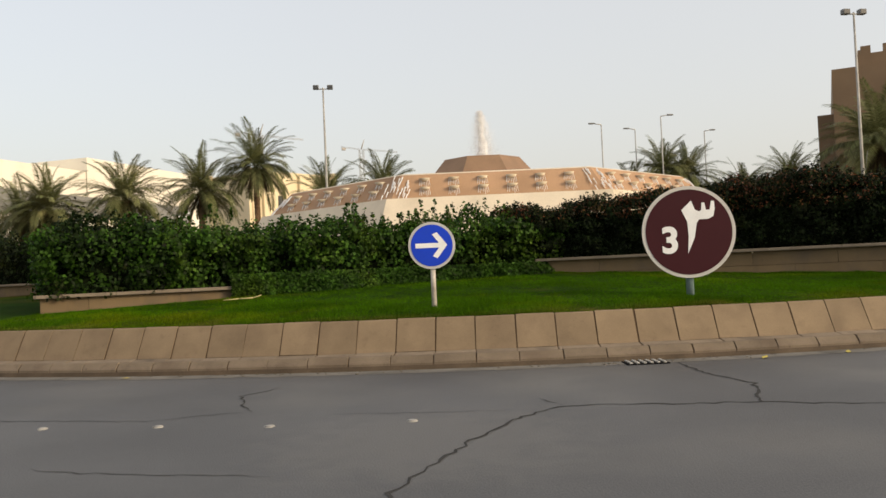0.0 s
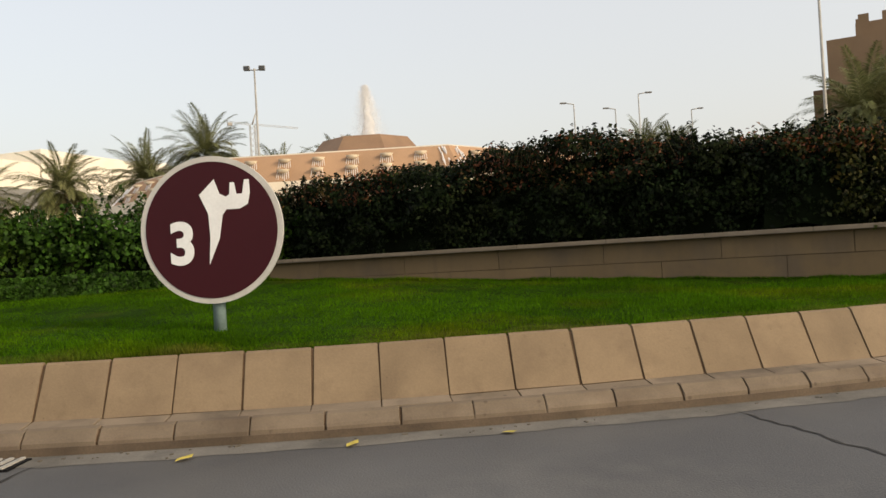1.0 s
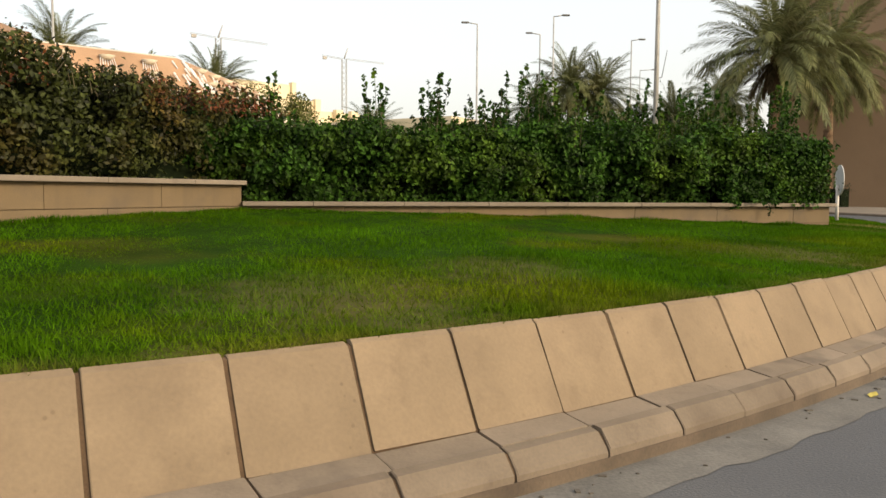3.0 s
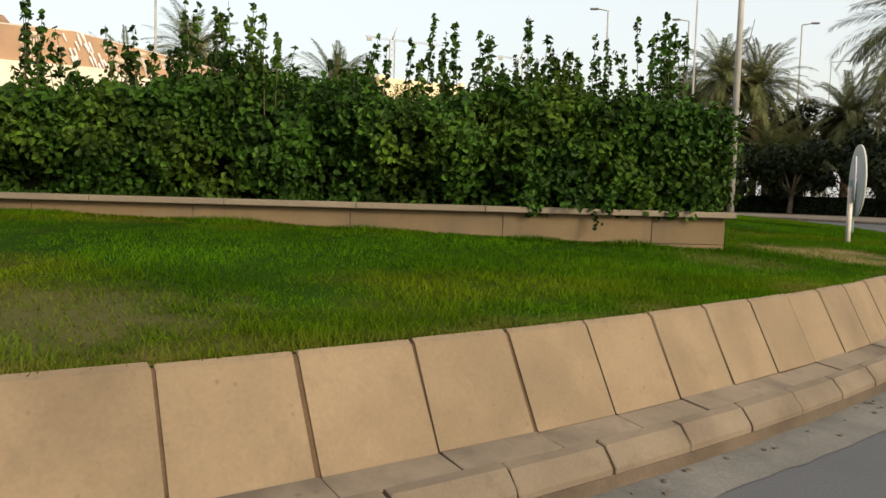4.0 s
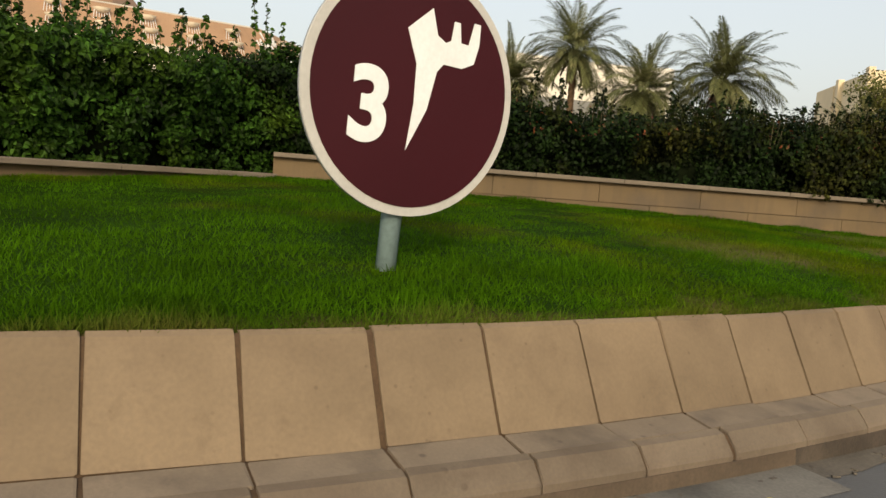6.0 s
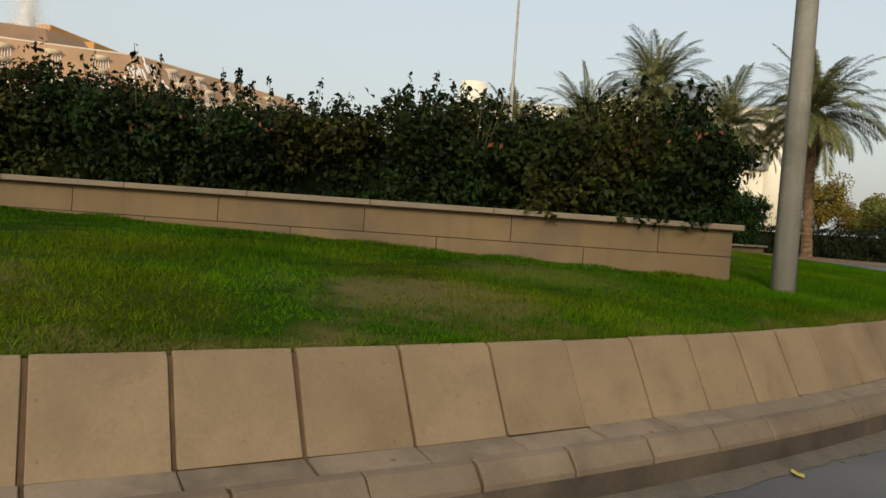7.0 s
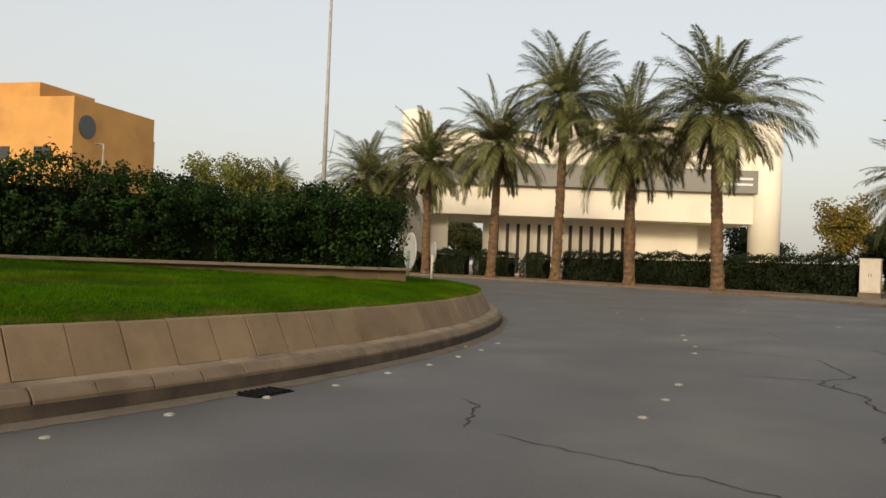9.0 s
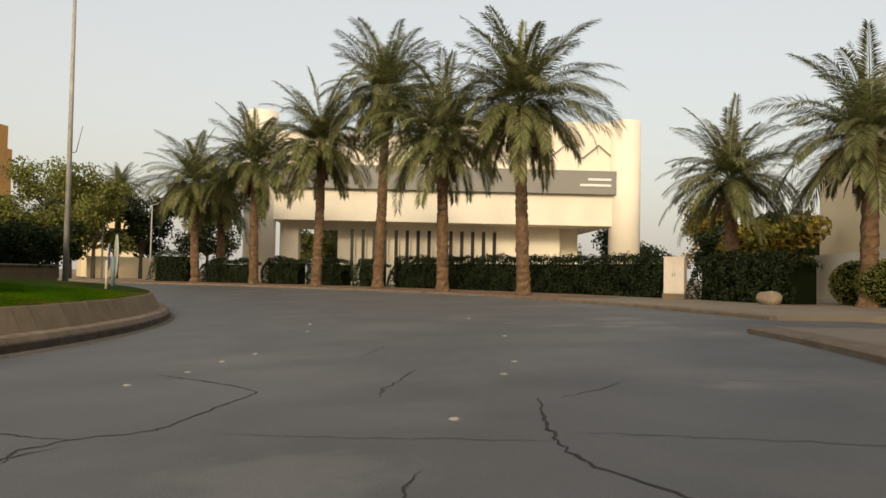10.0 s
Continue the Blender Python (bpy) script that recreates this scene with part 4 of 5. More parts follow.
def arrow_bm(s):
    bm = bmesh.new()
    pts = [(-0.90, -0.13), (0.40, -0.13), (0.04, -0.60), (0.30, -0.72), (0.86, 0.0), (0.30, 0.72), (0.04, 0.60), (0.40, 0.13), (-0.90, 0.13)]
    lo = [bm.verts.new((x * s, 0, z * s)) for x, z in pts]
    bm.faces.new(lo)
    r = bmesh.ops.extrude_face_region(bm, geom=bm.faces[:])
    bmesh.ops.translate(bm, vec=(0, -0.003, 0), verts=[v for v in r["geom"] if isinstance(v, bmesh.types.BMVert)])
    bmesh.ops.recalc_face_normals(bm, faces=bm.faces)
    return bm


def blue_sign(x, y, base, normal, lean, centre, spin=0.0):
    ob = thing("direction_sign", "round blue arrow sign on a white post in the lawn", "traffic sign", sign_frame(x, y, base, normal, lean), group="arrow signs")
    part("post", tube((0, 0.03, -0.1), (0, 0.03, centre - base - 0.1), 0.036, 0.034, 12), M["post_white"], ob, "white painted post")
    c = centre - base
    for nm, r, t, y0, mt in (("back_plate", 0.325, 0.02, 0.0, "sign_rim"), ("face", 0.288, 0.006, -0.02, "sign_blue")):
        o = part(nm, disc(r, t), M[mt], ob)
        o.location = (0, y0, c)
    o = part("arrow", arrow_bm(0.25), M["sign_white"], ob, "white arrow")
    o.location, o.rotation_euler = (0, -0.028, c), (0, radians(spin), 0)
    return ob


def text_mesh(body, size):
    cu = bpy.data.curves.new("numeral", "FONT")
    cu.body, cu.size, cu.align_x, cu.align_y, cu.extrude, cu.offset = body, size, "CENTER", "CENTER", 0.003, 0.018
    tmp = bpy.data.objects.new("numeral", cu)
    scene.collection.objects.link(tmp)
    me = bpy.data.meshes.new_from_object(tmp.evaluated_get(bpy.context.evaluated_depsgraph_get()))
    bpy.data.objects.remove(tmp)
    return me


def arabic_three():
    """The numeral three in its eastern form: a slanting stem with three teeth on a bar."""
    pts = [(-0.13, 0.30), (0.02, 0.44), (0.07, 0.30), (0.13, 0.27), (0.165, 0.29), (0.175, 0.40), (0.215, 0.40), (0.235, 0.29), (0.29, 0.29), (0.315, 0.42), (0.36, 0.42),
           (0.365, 0.30), (0.34, 0.19), (0.26, 0.15), (0.13, 0.15), (0.09, 0.10), (0.05, -0.12), (-0.06, -0.36), (-0.04, -0.10), (-0.05, 0.12)]
    bm = bmesh.new()
    front = [bm.verts.new((x * 0.92, -0.004, z * 0.92)) for x, z in pts]
    rear = [bm.verts.new((x * 0.92, 0.0, z * 0.92)) for x, z in pts]
    f = bm.faces.new(front)
    for i in range(len(pts)):
        j = (i + 1) % len(pts)
        bm.faces.new((front[i], front[j], rear[j], rear[i]))
    bm.normal_update()
    bmesh.ops.triangulate(bm, faces=[f], ngon_method="EAR_CLIP")
    return bm


THREE = text_mesh("3", 0.57)
THREE.materials.append(M["sign_white"])


def number_sign(x, y, base, normal, lean, centre):
    ob = thing("number_sign", "large round maroon sign with a white numeral three in two scripts", "sign", sign_frame(x, y, base, normal, lean), group="roundabout number signs")
    part("post", tube((0, 0.06, -0.1), (0, 0.06, centre - base), 0.055, 0.055, 12), M["post_green"], ob, "grey-green steel post")
    c = centre - base
    for nm, r, t, y0, mt in (("back_plate", 0.64, 0.03, 0.0, "sign_rim"), ("face", 0.592, 0.006, -0.03, "sign_brown")):
        o = part(nm, disc(r, t, 64), M[mt], ob)
        o.location = (0, y0, c)
    o = part("western_numeral", THREE, None, ob, "white numeral 3")
    o.matrix_basis = Matrix.Translation((-0.262, -0.039, c - 0.125)) @ pose(0, 0, 0, 90) @ Matrix.Scale(0.88, 4)
    o = part("eastern_numeral", arabic_three(), M["sign_white"], ob, "white eastern numeral three")
    o.location = (0.03, -0.037, c + 0.03)
    return ob


blue_sign(-5.31, -23.43, 0.70, -99, 0, 1.55)
number_sign(-1.75, -23.82, 0.70, -102, 0, 1.58)
blue_sign(22.30, -8.02, 0.62, -15, 4, 1.54, -8)
number_sign(23.33, -4.68, 0.66, -5, 3, 1.62)
blue_sign(*polar(23.8, 77)[:2], lawn_z(23.8), 81, 0, 1.54)
number_sign(*polar(23.75, 85.3)[:2], lawn_z(23.75), 89, 0, 1.60)

# ---- the bank building beyond the road ----
BL, BR = Vector((-38.0, 39.3, 0)), Vector((-23.8, 67.9, 0))
bu = (BR - BL).normalized()
bw = Vector((-bu.y, bu.x, 0))   # away from the road
BLEN = (BR - BL).length
bmx = Matrix(((bu.x, bw.x, 0, BL.x), (bu.y, bw.y, 0, BL.y), (0, 0, 1, 0), (0, 0, 0, 1)))


def build_bank():
    ob = thing("bank_building", "white modern bank with a grey fascia, fins and round corner towers", "building", FAR @ bmx)
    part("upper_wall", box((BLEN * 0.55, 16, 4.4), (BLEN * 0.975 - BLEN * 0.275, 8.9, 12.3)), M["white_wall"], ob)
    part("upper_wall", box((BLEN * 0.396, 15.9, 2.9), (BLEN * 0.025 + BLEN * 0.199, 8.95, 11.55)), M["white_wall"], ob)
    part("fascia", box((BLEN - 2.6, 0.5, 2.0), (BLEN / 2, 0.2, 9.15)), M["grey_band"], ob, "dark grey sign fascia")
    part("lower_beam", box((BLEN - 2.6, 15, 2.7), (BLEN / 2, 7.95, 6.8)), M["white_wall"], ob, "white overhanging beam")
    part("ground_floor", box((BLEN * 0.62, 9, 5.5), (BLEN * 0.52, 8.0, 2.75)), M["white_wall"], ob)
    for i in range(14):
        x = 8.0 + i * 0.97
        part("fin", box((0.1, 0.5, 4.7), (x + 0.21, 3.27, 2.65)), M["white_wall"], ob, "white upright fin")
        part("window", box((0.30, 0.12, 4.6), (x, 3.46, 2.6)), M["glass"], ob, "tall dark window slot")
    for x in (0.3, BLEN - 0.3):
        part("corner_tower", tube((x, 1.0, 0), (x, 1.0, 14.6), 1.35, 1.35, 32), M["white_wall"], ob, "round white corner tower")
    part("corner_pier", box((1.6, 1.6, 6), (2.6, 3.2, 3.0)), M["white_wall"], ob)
    part("corner_pier", box((1.6, 1.6, 6), (BLEN - 4.2, 6.2, 3.0)), M["white_wall"], ob)
    for i in range(9):
        bm = bmesh.new()
        z = (12.5, 11.3)
        add_tube(bm, (BLEN * 0.56 + i * 1.42, 0.69, z[i % 2]), (BLEN * 0.56 + (i + 1) * 1.42, 0.69, z[1 - i % 2]), 0.05, 0.05, 6)
        part("facade_groove", bm, M["grey_band"], ob, "slanting groove")
    for i, w in enumerate((2.0, 2.7)):
        part("lettering", box((w, 0.04, 0.2), (BLEN - 1.75 - w / 2, -0.07, 9.4 - i * 0.5), 0.01), M["sign_white"], ob, "pale unreadable lettering")
    return ob


build_bank()

# ---- ochre building ----
OB = Vector((-84.4, 10.6, 0))
ou = Vector((-12.4, 9.9, 0)).normalized()
ow = Vector((-ou.y, ou.x, 0))
omx = Matrix(((ou.x, ow.x, 0, OB.x), (ou.y, ow.y, 0, OB.y), (0, 0, 1, 0), (0, 0, 0, 1)))


def build_ochre():
    ob = thing("ochre_building", "ochre stone-clad office block with a dark round emblem", "building", FAR @ omx)
    part("main_block", box((17, 30, 20.6), (8.5, 15.0, 10.3)), M["orange_wall"], ob)
    part("upper_block", box((11, 12, 2.9), (9.5, 15.0, 22.06)), M["orange_wall"], ob)
    part("rear_block", box((6, 24, 18.3), (20.02, 16, 9.15)), M["orange_wall"], ob)
    for i in range(4):
        part("window", box((0.2, 2.6, 1.7), (-0.02, 4.5 + i * 6.5, 13.2)), M["glass"], ob)
    part("emblem", tube((2.6, 0.0, 17.0), (2.6, -0.15, 17.0), 1.55, 1.55, 24), M["glass"], ob, "dark round emblem")
    return ob


build_ochre()

# ---- tan fort-like building, beige block, cranes ----
tan = thing("tan_building", "tall tan stone building with stepped walls and a crenellated top", "building", pose(44.3, 39.3, 0, 0, 0, -34))
part("main_block", box((30, 26, 19.7), (15, 13, 9.85)), M["tan_wall"], tan)
part("lower_block", box((3, 20, 15.8), (-0.05, 14, 7.9)), M["tan_wall"], tan)
part("parapet", box((26, 24, 1.4), (15.5, 13, 20.402)), M["tan_wall"], tan)
for i in range(12):
    part("merlon", box((0.9, 0.5, 0.8), (3.2 + i * 2.0, 1.3, 21.5)), M["tan_wall"], tan)
    part("merlon", box((0.5, 0.9, 0.8), (2.8, 3.2 + i * 1.9, 21.5)), M["tan_wall"], tan)

beige = thing("beige_building", "long beige stone office block with stepped roofline", "building", pose(-20.4, 110, 0, 0, 0, 40))
part("main_block", box((19, 27, 20.5), (9.5, 13.5, 10.25)), M["beige_wall"], beige)
part("side_block", box((7, 24, 18.2), (22.51, 14, 9.1)), M["beige_wall"], beige)
part("side_block", box((14, 24, 16.6), (33.02, 14.6, 8.3)), M["beige_wall"], beige)
for x, w, h in ((2.6, 1.4, 20.9), (10.5, 1.0, 20.0), (18.4, 0.8, 20.9), (25.0, 1.2, 18.6), (30.0, 1.6, 17.0), (33.6, 1.6, 17.0)):
    part("pilaster", box((w, 1.2, h), (x, -0.1 if x < 19 else 2.0, h / 2)), M["beige_wall"], beige)
for y, h in ((0.9, 21.0), (14.0, 20.9), (16.2, 20.0)):
    part("pilaster", box((0.9, 1.3, h), (-0.2, y, h / 2)), M["beige_wall"], beige)
for x in (6.0, 14.0, 22.0):
    part("window", box((1.1, 0.2, 2.2), (x, -0.02 if x < 19 else 1.98, 15.0 if x < 19 else 13.4)), M["glass"], beige)


def lattice(bm, a, b, w, bays):
    """A square lattice boom from a to b."""
    a, b = Vector(a), Vector(b)
    q = (b - a).to_track_quat("Z", "Y").to_matrix()
    cs = [q @ Vector((sx * w / 2, sy * w / 2, 0)) for sx, sy in ((-1, -1), (1, -1), (1, 1), (-1, 1))]
    for c in cs:
        add_tube(bm, a + c, b + c, w * 0.06, None, 4, False)
    for i in range(bays):
        p, r = a.lerp(b, i / bays), a.lerp(b, (i + 1) / bays)
        for j in range(4):
            add_tube(bm, p + cs[j], r + cs[(j + 1) % 4], w * 0.035, None, 3, False)


def crane(x, y, h, turn, label):
    ob = thing("tower_crane", label, "crane", pose(x, y, 0, 0, 0, turn), group="tower cranes")
    bm = bmesh.new()
    lattice(bm, (0, 0, 0), (0, 0, h), 0.95, 26)
    part("mast", bm, M["crane_paint"], ob)
    bm = bmesh.new()
    lattice(bm, (0.5, 0, h), (9.0, 0, h - 0.5), 0.26, 18)
    part("jib", bm, M["crane_paint"], ob)
    bm = bmesh.new()
    lattice(bm, (-0.5, 0, h), (-5.0, 0, h + 0.5), 0.26, 9)
    part("counter_jib", bm, M["crane_paint"], ob)
    part("apex", tube((0, 0, h), (0.8, 0, h + 2.4), 0.18, 0.08, 5), M["crane_paint"], ob)
    part("counterweight", box((0.9, 0.6, 0.6), (-4.3, 0, h + 0.0), 0.05), M["crane_paint"], ob)
    return ob


crane(-20.1, 124.9, 29.3, 20, "tower crane with a lattice jib beyond the beige building")
crane(1.0, 153.2, 30.5, 15, "distant tower crane with a lattice jib")


def street_lamp(x, y, h, turn, arm=1.6, frame_of=Matrix()):
    ob = thing("street_lamp", "slim steel street lamp with a single arm", "street lamp", frame_of @ pose(x, y, 0, 0, 0, turn), group="street lamps")
    part("pole", tube((0, 0, 0), (0, 0, h), 0.09, 0.05, 10), M["steel"], ob)
    part("arm", tube((0, 0, h), (arm, 0, h + 0.12), 0.045, 0.04, 8), M["steel"], ob)
    head = part("lamp_head", box((0.6, 0.26, 0.12), (arm + 0.2, 0, h + 0.13), 0.04), M["lamp_head"], ob)
    part("lens", box((0.42, 0.2, 0.012), (arm + 0.22, 0, h + 0.066), 0.004), M["glass"], head)
    return ob


street_lamp(24.9, 37.3, 14.9, 0, 0.75)
street_lamp(18.95, 37.3, 14.2, 180, 0.75)
street_lamp(25.1, 44.3, 14.9, 180, 0.75)
street_lamp(33.7, 46.2, 14.9, 0, 0.75)
street_lamp(43.6, 75.7, 16.9, 0)

# ---- outer verge ----
verge = settle(part("pavement", ring([(39.4, -0.3), (39.4, 0.09), (39.5, 0.11), (41, 0.12), (46, 0.13), (54, 0.13), (54, -0.3)], 68.5, 150, 1.0, True), M["paving"]))
tagged(verge, "pale paved verge beyond the outer kerb", "pavement", kind="structure")
apron = settle(part("pavement", ring([(37.25, -0.3), (37.25, 0.10), (37.35, 0.11), (52, 0.13), (52, -0.3)], -20, 62.0, 1.0, True), M["paving"]))
tagged(apron, "pale paved pavement beside the roundabout", "pavement", kind="structure")

cab = thing("utility_cabinet", "pale metal utility cabinet on a stone base beside the hedge", "cabinet", FAR @ pose(2.93, 45.86, 0.12, 0, 0, 30))
part("plinth", box((0.95, 0.6, 0.25), (0, 0, 0.125), 0.02), M["kerb"], cab)
part("body", box((0.86, 0.5, 1.5), (0, 0, 1.0), 0.02), M["cabinet"], cab)
part("roof", box((0.92, 0.56, 0.06), (0, 0, 1.78), 0.015), M["cabinet"], cab)
for s in (-1, 1):
    leafd = part("door", box((0.40, 0.02, 1.36), (s * 0.208, -0.262, 1.0), 0.006), M["cabinet"], cab)
    part("handle", box((0.03, 0.03, 0.14), (s * 0.05, -0.285, 1.05), 0.006), M["lamp_head"], leafd, "dark metal handle")


# ---- verge planting ----
def bush(name, label, a0, a1, r, top, leaf, count, seed, depth=1.3, foot=0.17, size=0.10):
    """A clipped hedge along an arc round the middle."""
    rng = np.random.default_rng(seed)
    ob = thing(name, label, "hedge", FAR, group="hedges along the outer verge")
    n = int(count * 1.5)
    a, f, d = rng.uniform(a0, a1, n), rng.random(n), rng.uniform(0, depth, n)
    on_top = rng.random(n) < 0.35
    edge = np.minimum(a - a0, a1 - a) * math.pi / 180 * r
    h = (top - foot) * np.clip(0.72 + 0.5 * edge, 0, 1) + 0.06 * np.sin(a * 9 + seed) + 0.11 * np.sin(a * 3.3 + seed * 2)
    z = np.where(on_top, foot + h + rng.normal(0, 0.05, n), foot + h * f)
    rr = np.where(on_top, r + d, r + np.abs(rng.normal(0, 0.07, n)) - 0.10 * np.sin(f * 3.1) + 0.05 * np.sin(a * 14))
    lump = lumps(a * 0.8, d, seed, 1.3)
    rr = rr - 0.45 * lumps(a * 0.8, z, seed + 4, 1.6) + np.where(on_top, 0, 0.45 * np.clip(f - 0.6, 0, 1))
    z = z + np.where(on_top, 0.30 * lump - 0.24 * np.exp(-d / 0.25), 0.25 * lump * f)
    P = np.c_[rr * np.cos(np.radians(a)), rr * np.sin(np.radians(a)), z]
    N = np.where(on_top[:, None], np.array([0, 0, 1.0]), np.c_[-np.cos(np.radians(a)), -np.sin(np.radians(a)), 0.4 + 0 * a])
    v, q = leaves(P, N, size, rng)
    tagged(part("foliage", npmesh("foliage", v, q, leaf), None, ob), kind="stuff")
    s = 0.55
    part("inner_core", ring([(r + 0.22, foot - 0.1), (r + 0.22, top - 0.3), (r + depth - 0.1, top - 0.3), (r + depth - 0.1, foot - 0.1)], a0 + s, a1 - s, max(0.5, (a1 - a0) / 12), True), M["core"], ob, "near-black hedge core, inner shade put into its colour")
    return ob


bush("hedge", "tall rounded dark green bush beside the pavement", 134.8, 138.7, 46.3, 2.3, M["leaf_far"], 2600, 101, 2.2)
for i, (a0, a1) in enumerate(((128.1, 133.4), (123.0, 126.8), (118.2, 122.2), (114.6, 117.1), (87.6, 113.4), (78.9, 85.7))):
    top = (1.75, 1.9, 1.85, 1.8, 1.95, 2.0)[i]
    bush("hedge", "clipped dark green hedge behind the palm row", a0, a1, 46.3, top, M["leaf_far"], int(1400 + (a1 - a0) * 800), 110 + i, 1.6)
bush("hedge", "dark green hedge along the outer pavement", 30, 74, 50.0, 1.7, M["leaf_far"], 9000, 130, 1.4)
for i, (x, y) in enumerate(((9.4, 48.4), (11.2, 47.2))):
    rng = np.random.default_rng(140 + i)
    ob = thing("round_shrub", "clipped rounded grey-green shrub", "shrub", FAR @ pose(x, y, 0.12), group="rounded shrubs")
    d = rng.normal(0, 1, (3000, 3))
    d /= np.linalg.norm(d, axis=1)[:, None]
    P = d * np.array([0.95, 0.95, 0.85]) * rng.uniform(0.9, 1.02, 3000)[:, None] + np.array([0, 0, 0.8])
    k = P[:, 2] > 0.02
    v, q = leaves(P[k], d[k], 0.09, rng)
    tagged(part("foliage", npmesh("foliage", v, q, M["leaf_pale"]), None, ob), kind="stuff")
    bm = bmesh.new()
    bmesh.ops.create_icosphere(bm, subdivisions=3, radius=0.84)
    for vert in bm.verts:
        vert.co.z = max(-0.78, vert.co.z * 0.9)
    o = part("inner_core", bm, M["core"], ob, "near-black shrub core, inner shade put into its colour")
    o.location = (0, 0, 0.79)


def tree(x, y, z, height, spread, leaf, seed, count=6500, size=0.28, label="leafy tree with an uneven crown"):
    """Trunk, forking limbs, and leaf clumps round the limbs' ends."""
    rng = np.random.default_rng(seed)
    ob = thing("tree", label, "tree", (FAR if x < 12 else Matrix()) @ pose(x, y, z), group="trees beyond the roundabout")
    bm = bmesh.new()
    fork = height * 0.32
    add_tube(bm, (0, 0, -0.1), (0.1, 0, fork), 0.20, 0.14, 8)
    tips = []
    for i in range(15):
        a = 2.4 * i + rng.normal(0, 0.3)
        r = spread * rng.uniform(0.35, 0.85)
        tip = Vector((r * math.cos(a), r * math.sin(a), height * rng.uniform(0.36, 0.92)))
        mid = Vector((tip.x * 0.45, tip.y * 0.45, fork + (tip.z - fork) * 0.55))
        add_tube(bm, (0.1, 0, fork - 0.1), mid, 0.10, 0.06, 6)
        add_tube(bm, mid, tip, 0.06, 0.02, 5)
        tips += [(mid + tip) / 2, tip]
    part("trunk", bm, M["bark"], ob)
    P, N = [], []
    per = count // len(tips)
    for t in tips:
        d = rng.normal(0, 1, (per, 3))
        d /= np.linalg.norm(d, axis=1)[:, None]
        rad = spread * rng.uniform(0.24, 0.46)
        P.append(np.array(t) + d * (rad * rng.random(per) ** 0.4)[:, None] * np.array([1, 1, 0.75]))
        N.append(d + np.array([0, 0, 0.5]))
    v, q = leaves(np.concatenate(P), np.concatenate(N), size, rng, 0.7)
    tagged(part("crown", npmesh("crown", v, q, leaf), None, ob), kind="stuff")
    return ob


TREES = [  # x, y, height, spread, leaf
    (-1.0, 73.0, 13.6, 6.0, "leaf_olive"),
    (-30.0, 84.0, 9.6, 3.6, "leaf_yellow"), (-25.5, 85.0, 8.0, 3.2, "leaf_yellow"), (-20.0, 80.0, 7.0, 3.0, "leaf_pale"), (-14.0, 76.0, 6.6, 3.0, "leaf_far"), (-6.0, 72.0, 6.5, 3.0, "leaf_far"),
    (-4.0, 58.0, 4.6, 2.8, "leaf_far"), (-0.6, 56.0, 4.4, 2.8, "leaf_yellow"), (-49.0, 25.2, 10.4, 4.4, "leaf_pale"), (-46.0, 27.8, 8.6, 3.4, "leaf_pale"), (-50.0, 32.2, 7.8, 3.2, "leaf_far"), (-58.0, 40.0, 8.4, 3.8, "leaf_far"), (-44.4, 23.4, 4.8, 3.6, "leaf_far"),
    (-50.0, 20.0, 8.0, 3.6, "leaf_pale"), (-56.0, 52.5, 7.0, 4.2, "leaf_olive"), (-43.4, 73.3, 7.0, 4.2, "leaf_olive"), (-36.0, 78.0, 6.5, 3.8, "leaf_far"), (-60.0, 27.0, 7.5, 3.6, "leaf_far"), (-56.0, 6.0, 7.6, 3.4, "leaf_pale"),
    (27.0, 36.5, 5.4, 2.8, "leaf_far"), (31.5, 37.0, 5.6, 2.8, "leaf_far"), (36.0, 34.0, 6.0, 3.0, "leaf_far"), (22.0, 46.5, 5.0, 2.8, "leaf_far"), (14.5, 50.0, 4.2, 2.4, "leaf_far"), (32.2, 48.6, 10.2, 3.8, "leaf_far"), (35.6, 47.8, 9.0, 3.4, "leaf_far"), (29.0, 46.5, 7.6, 3.0, "leaf_far"),
]
for i, (x, y, h, sp, lf) in enumerate(TREES):
    tree(x, y, 0.0, h, sp, M[lf], 200 + i, int(6500 * max(1.0, sp / 3.6) ** 2.2), label={"leaf_yellow": "leafy tree with yellowing leaves", "leaf_pale": "pale green feathery tree", "leaf_far": "dark green leafy tree", "leaf_olive": "broad olive-green tree beyond the road"}[lf])

# boulder on the far pavement
bm = bmesh.new()
bmesh.ops.create_icosphere(bm, subdivisions=3, radius=0.5)
for vert in bm.verts:
    vert.co = Vector((vert.co.x * 0.95, vert.co.y * 0.7, max(-0.25, min(0.24, vert.co.z * 0.62)))) + Vector(noise.noise_vector(vert.co * 2.2)) * 0.05
bo = part("boulder", bm, M["rock"])
bo.matrix_basis = FAR @ Matrix.Translation((8.6, 44.6, 0.36))
tagged(bo, "rounded sandstone boulder on the pavement edge", "boulder")
kerb_out = settle(part("outer_kerb", ring([(39.22, -0.3), (39.22, 0.09), (39.25, 0.12), (39.39, 0.12), (39.39, -0.3)], 68.5, 150, 1.0, True), M["kerb"]))
tagged(kerb_out, "weathered stone kerb on the outer side of the road", "kerb", kind="structure")
kerb_apron = settle(part("outer_kerb", ring([(36.77, -0.3), (36.77, 0.08), (36.82, 0.11), (37.24, 0.11), (37.24, -0.3)], -20, 62.0, 1.0, True), M["kerb"]))
tagged(kerb_apron, "broad weathered stone kerb beside the pavement", "kerb", kind="structure")
bedr = settle(part("planting_strip", ring([(39.75, 0.125), (40.7, 0.14), (43.2, 0.14)], 88, 140, 1.0), M["red_soil"]))
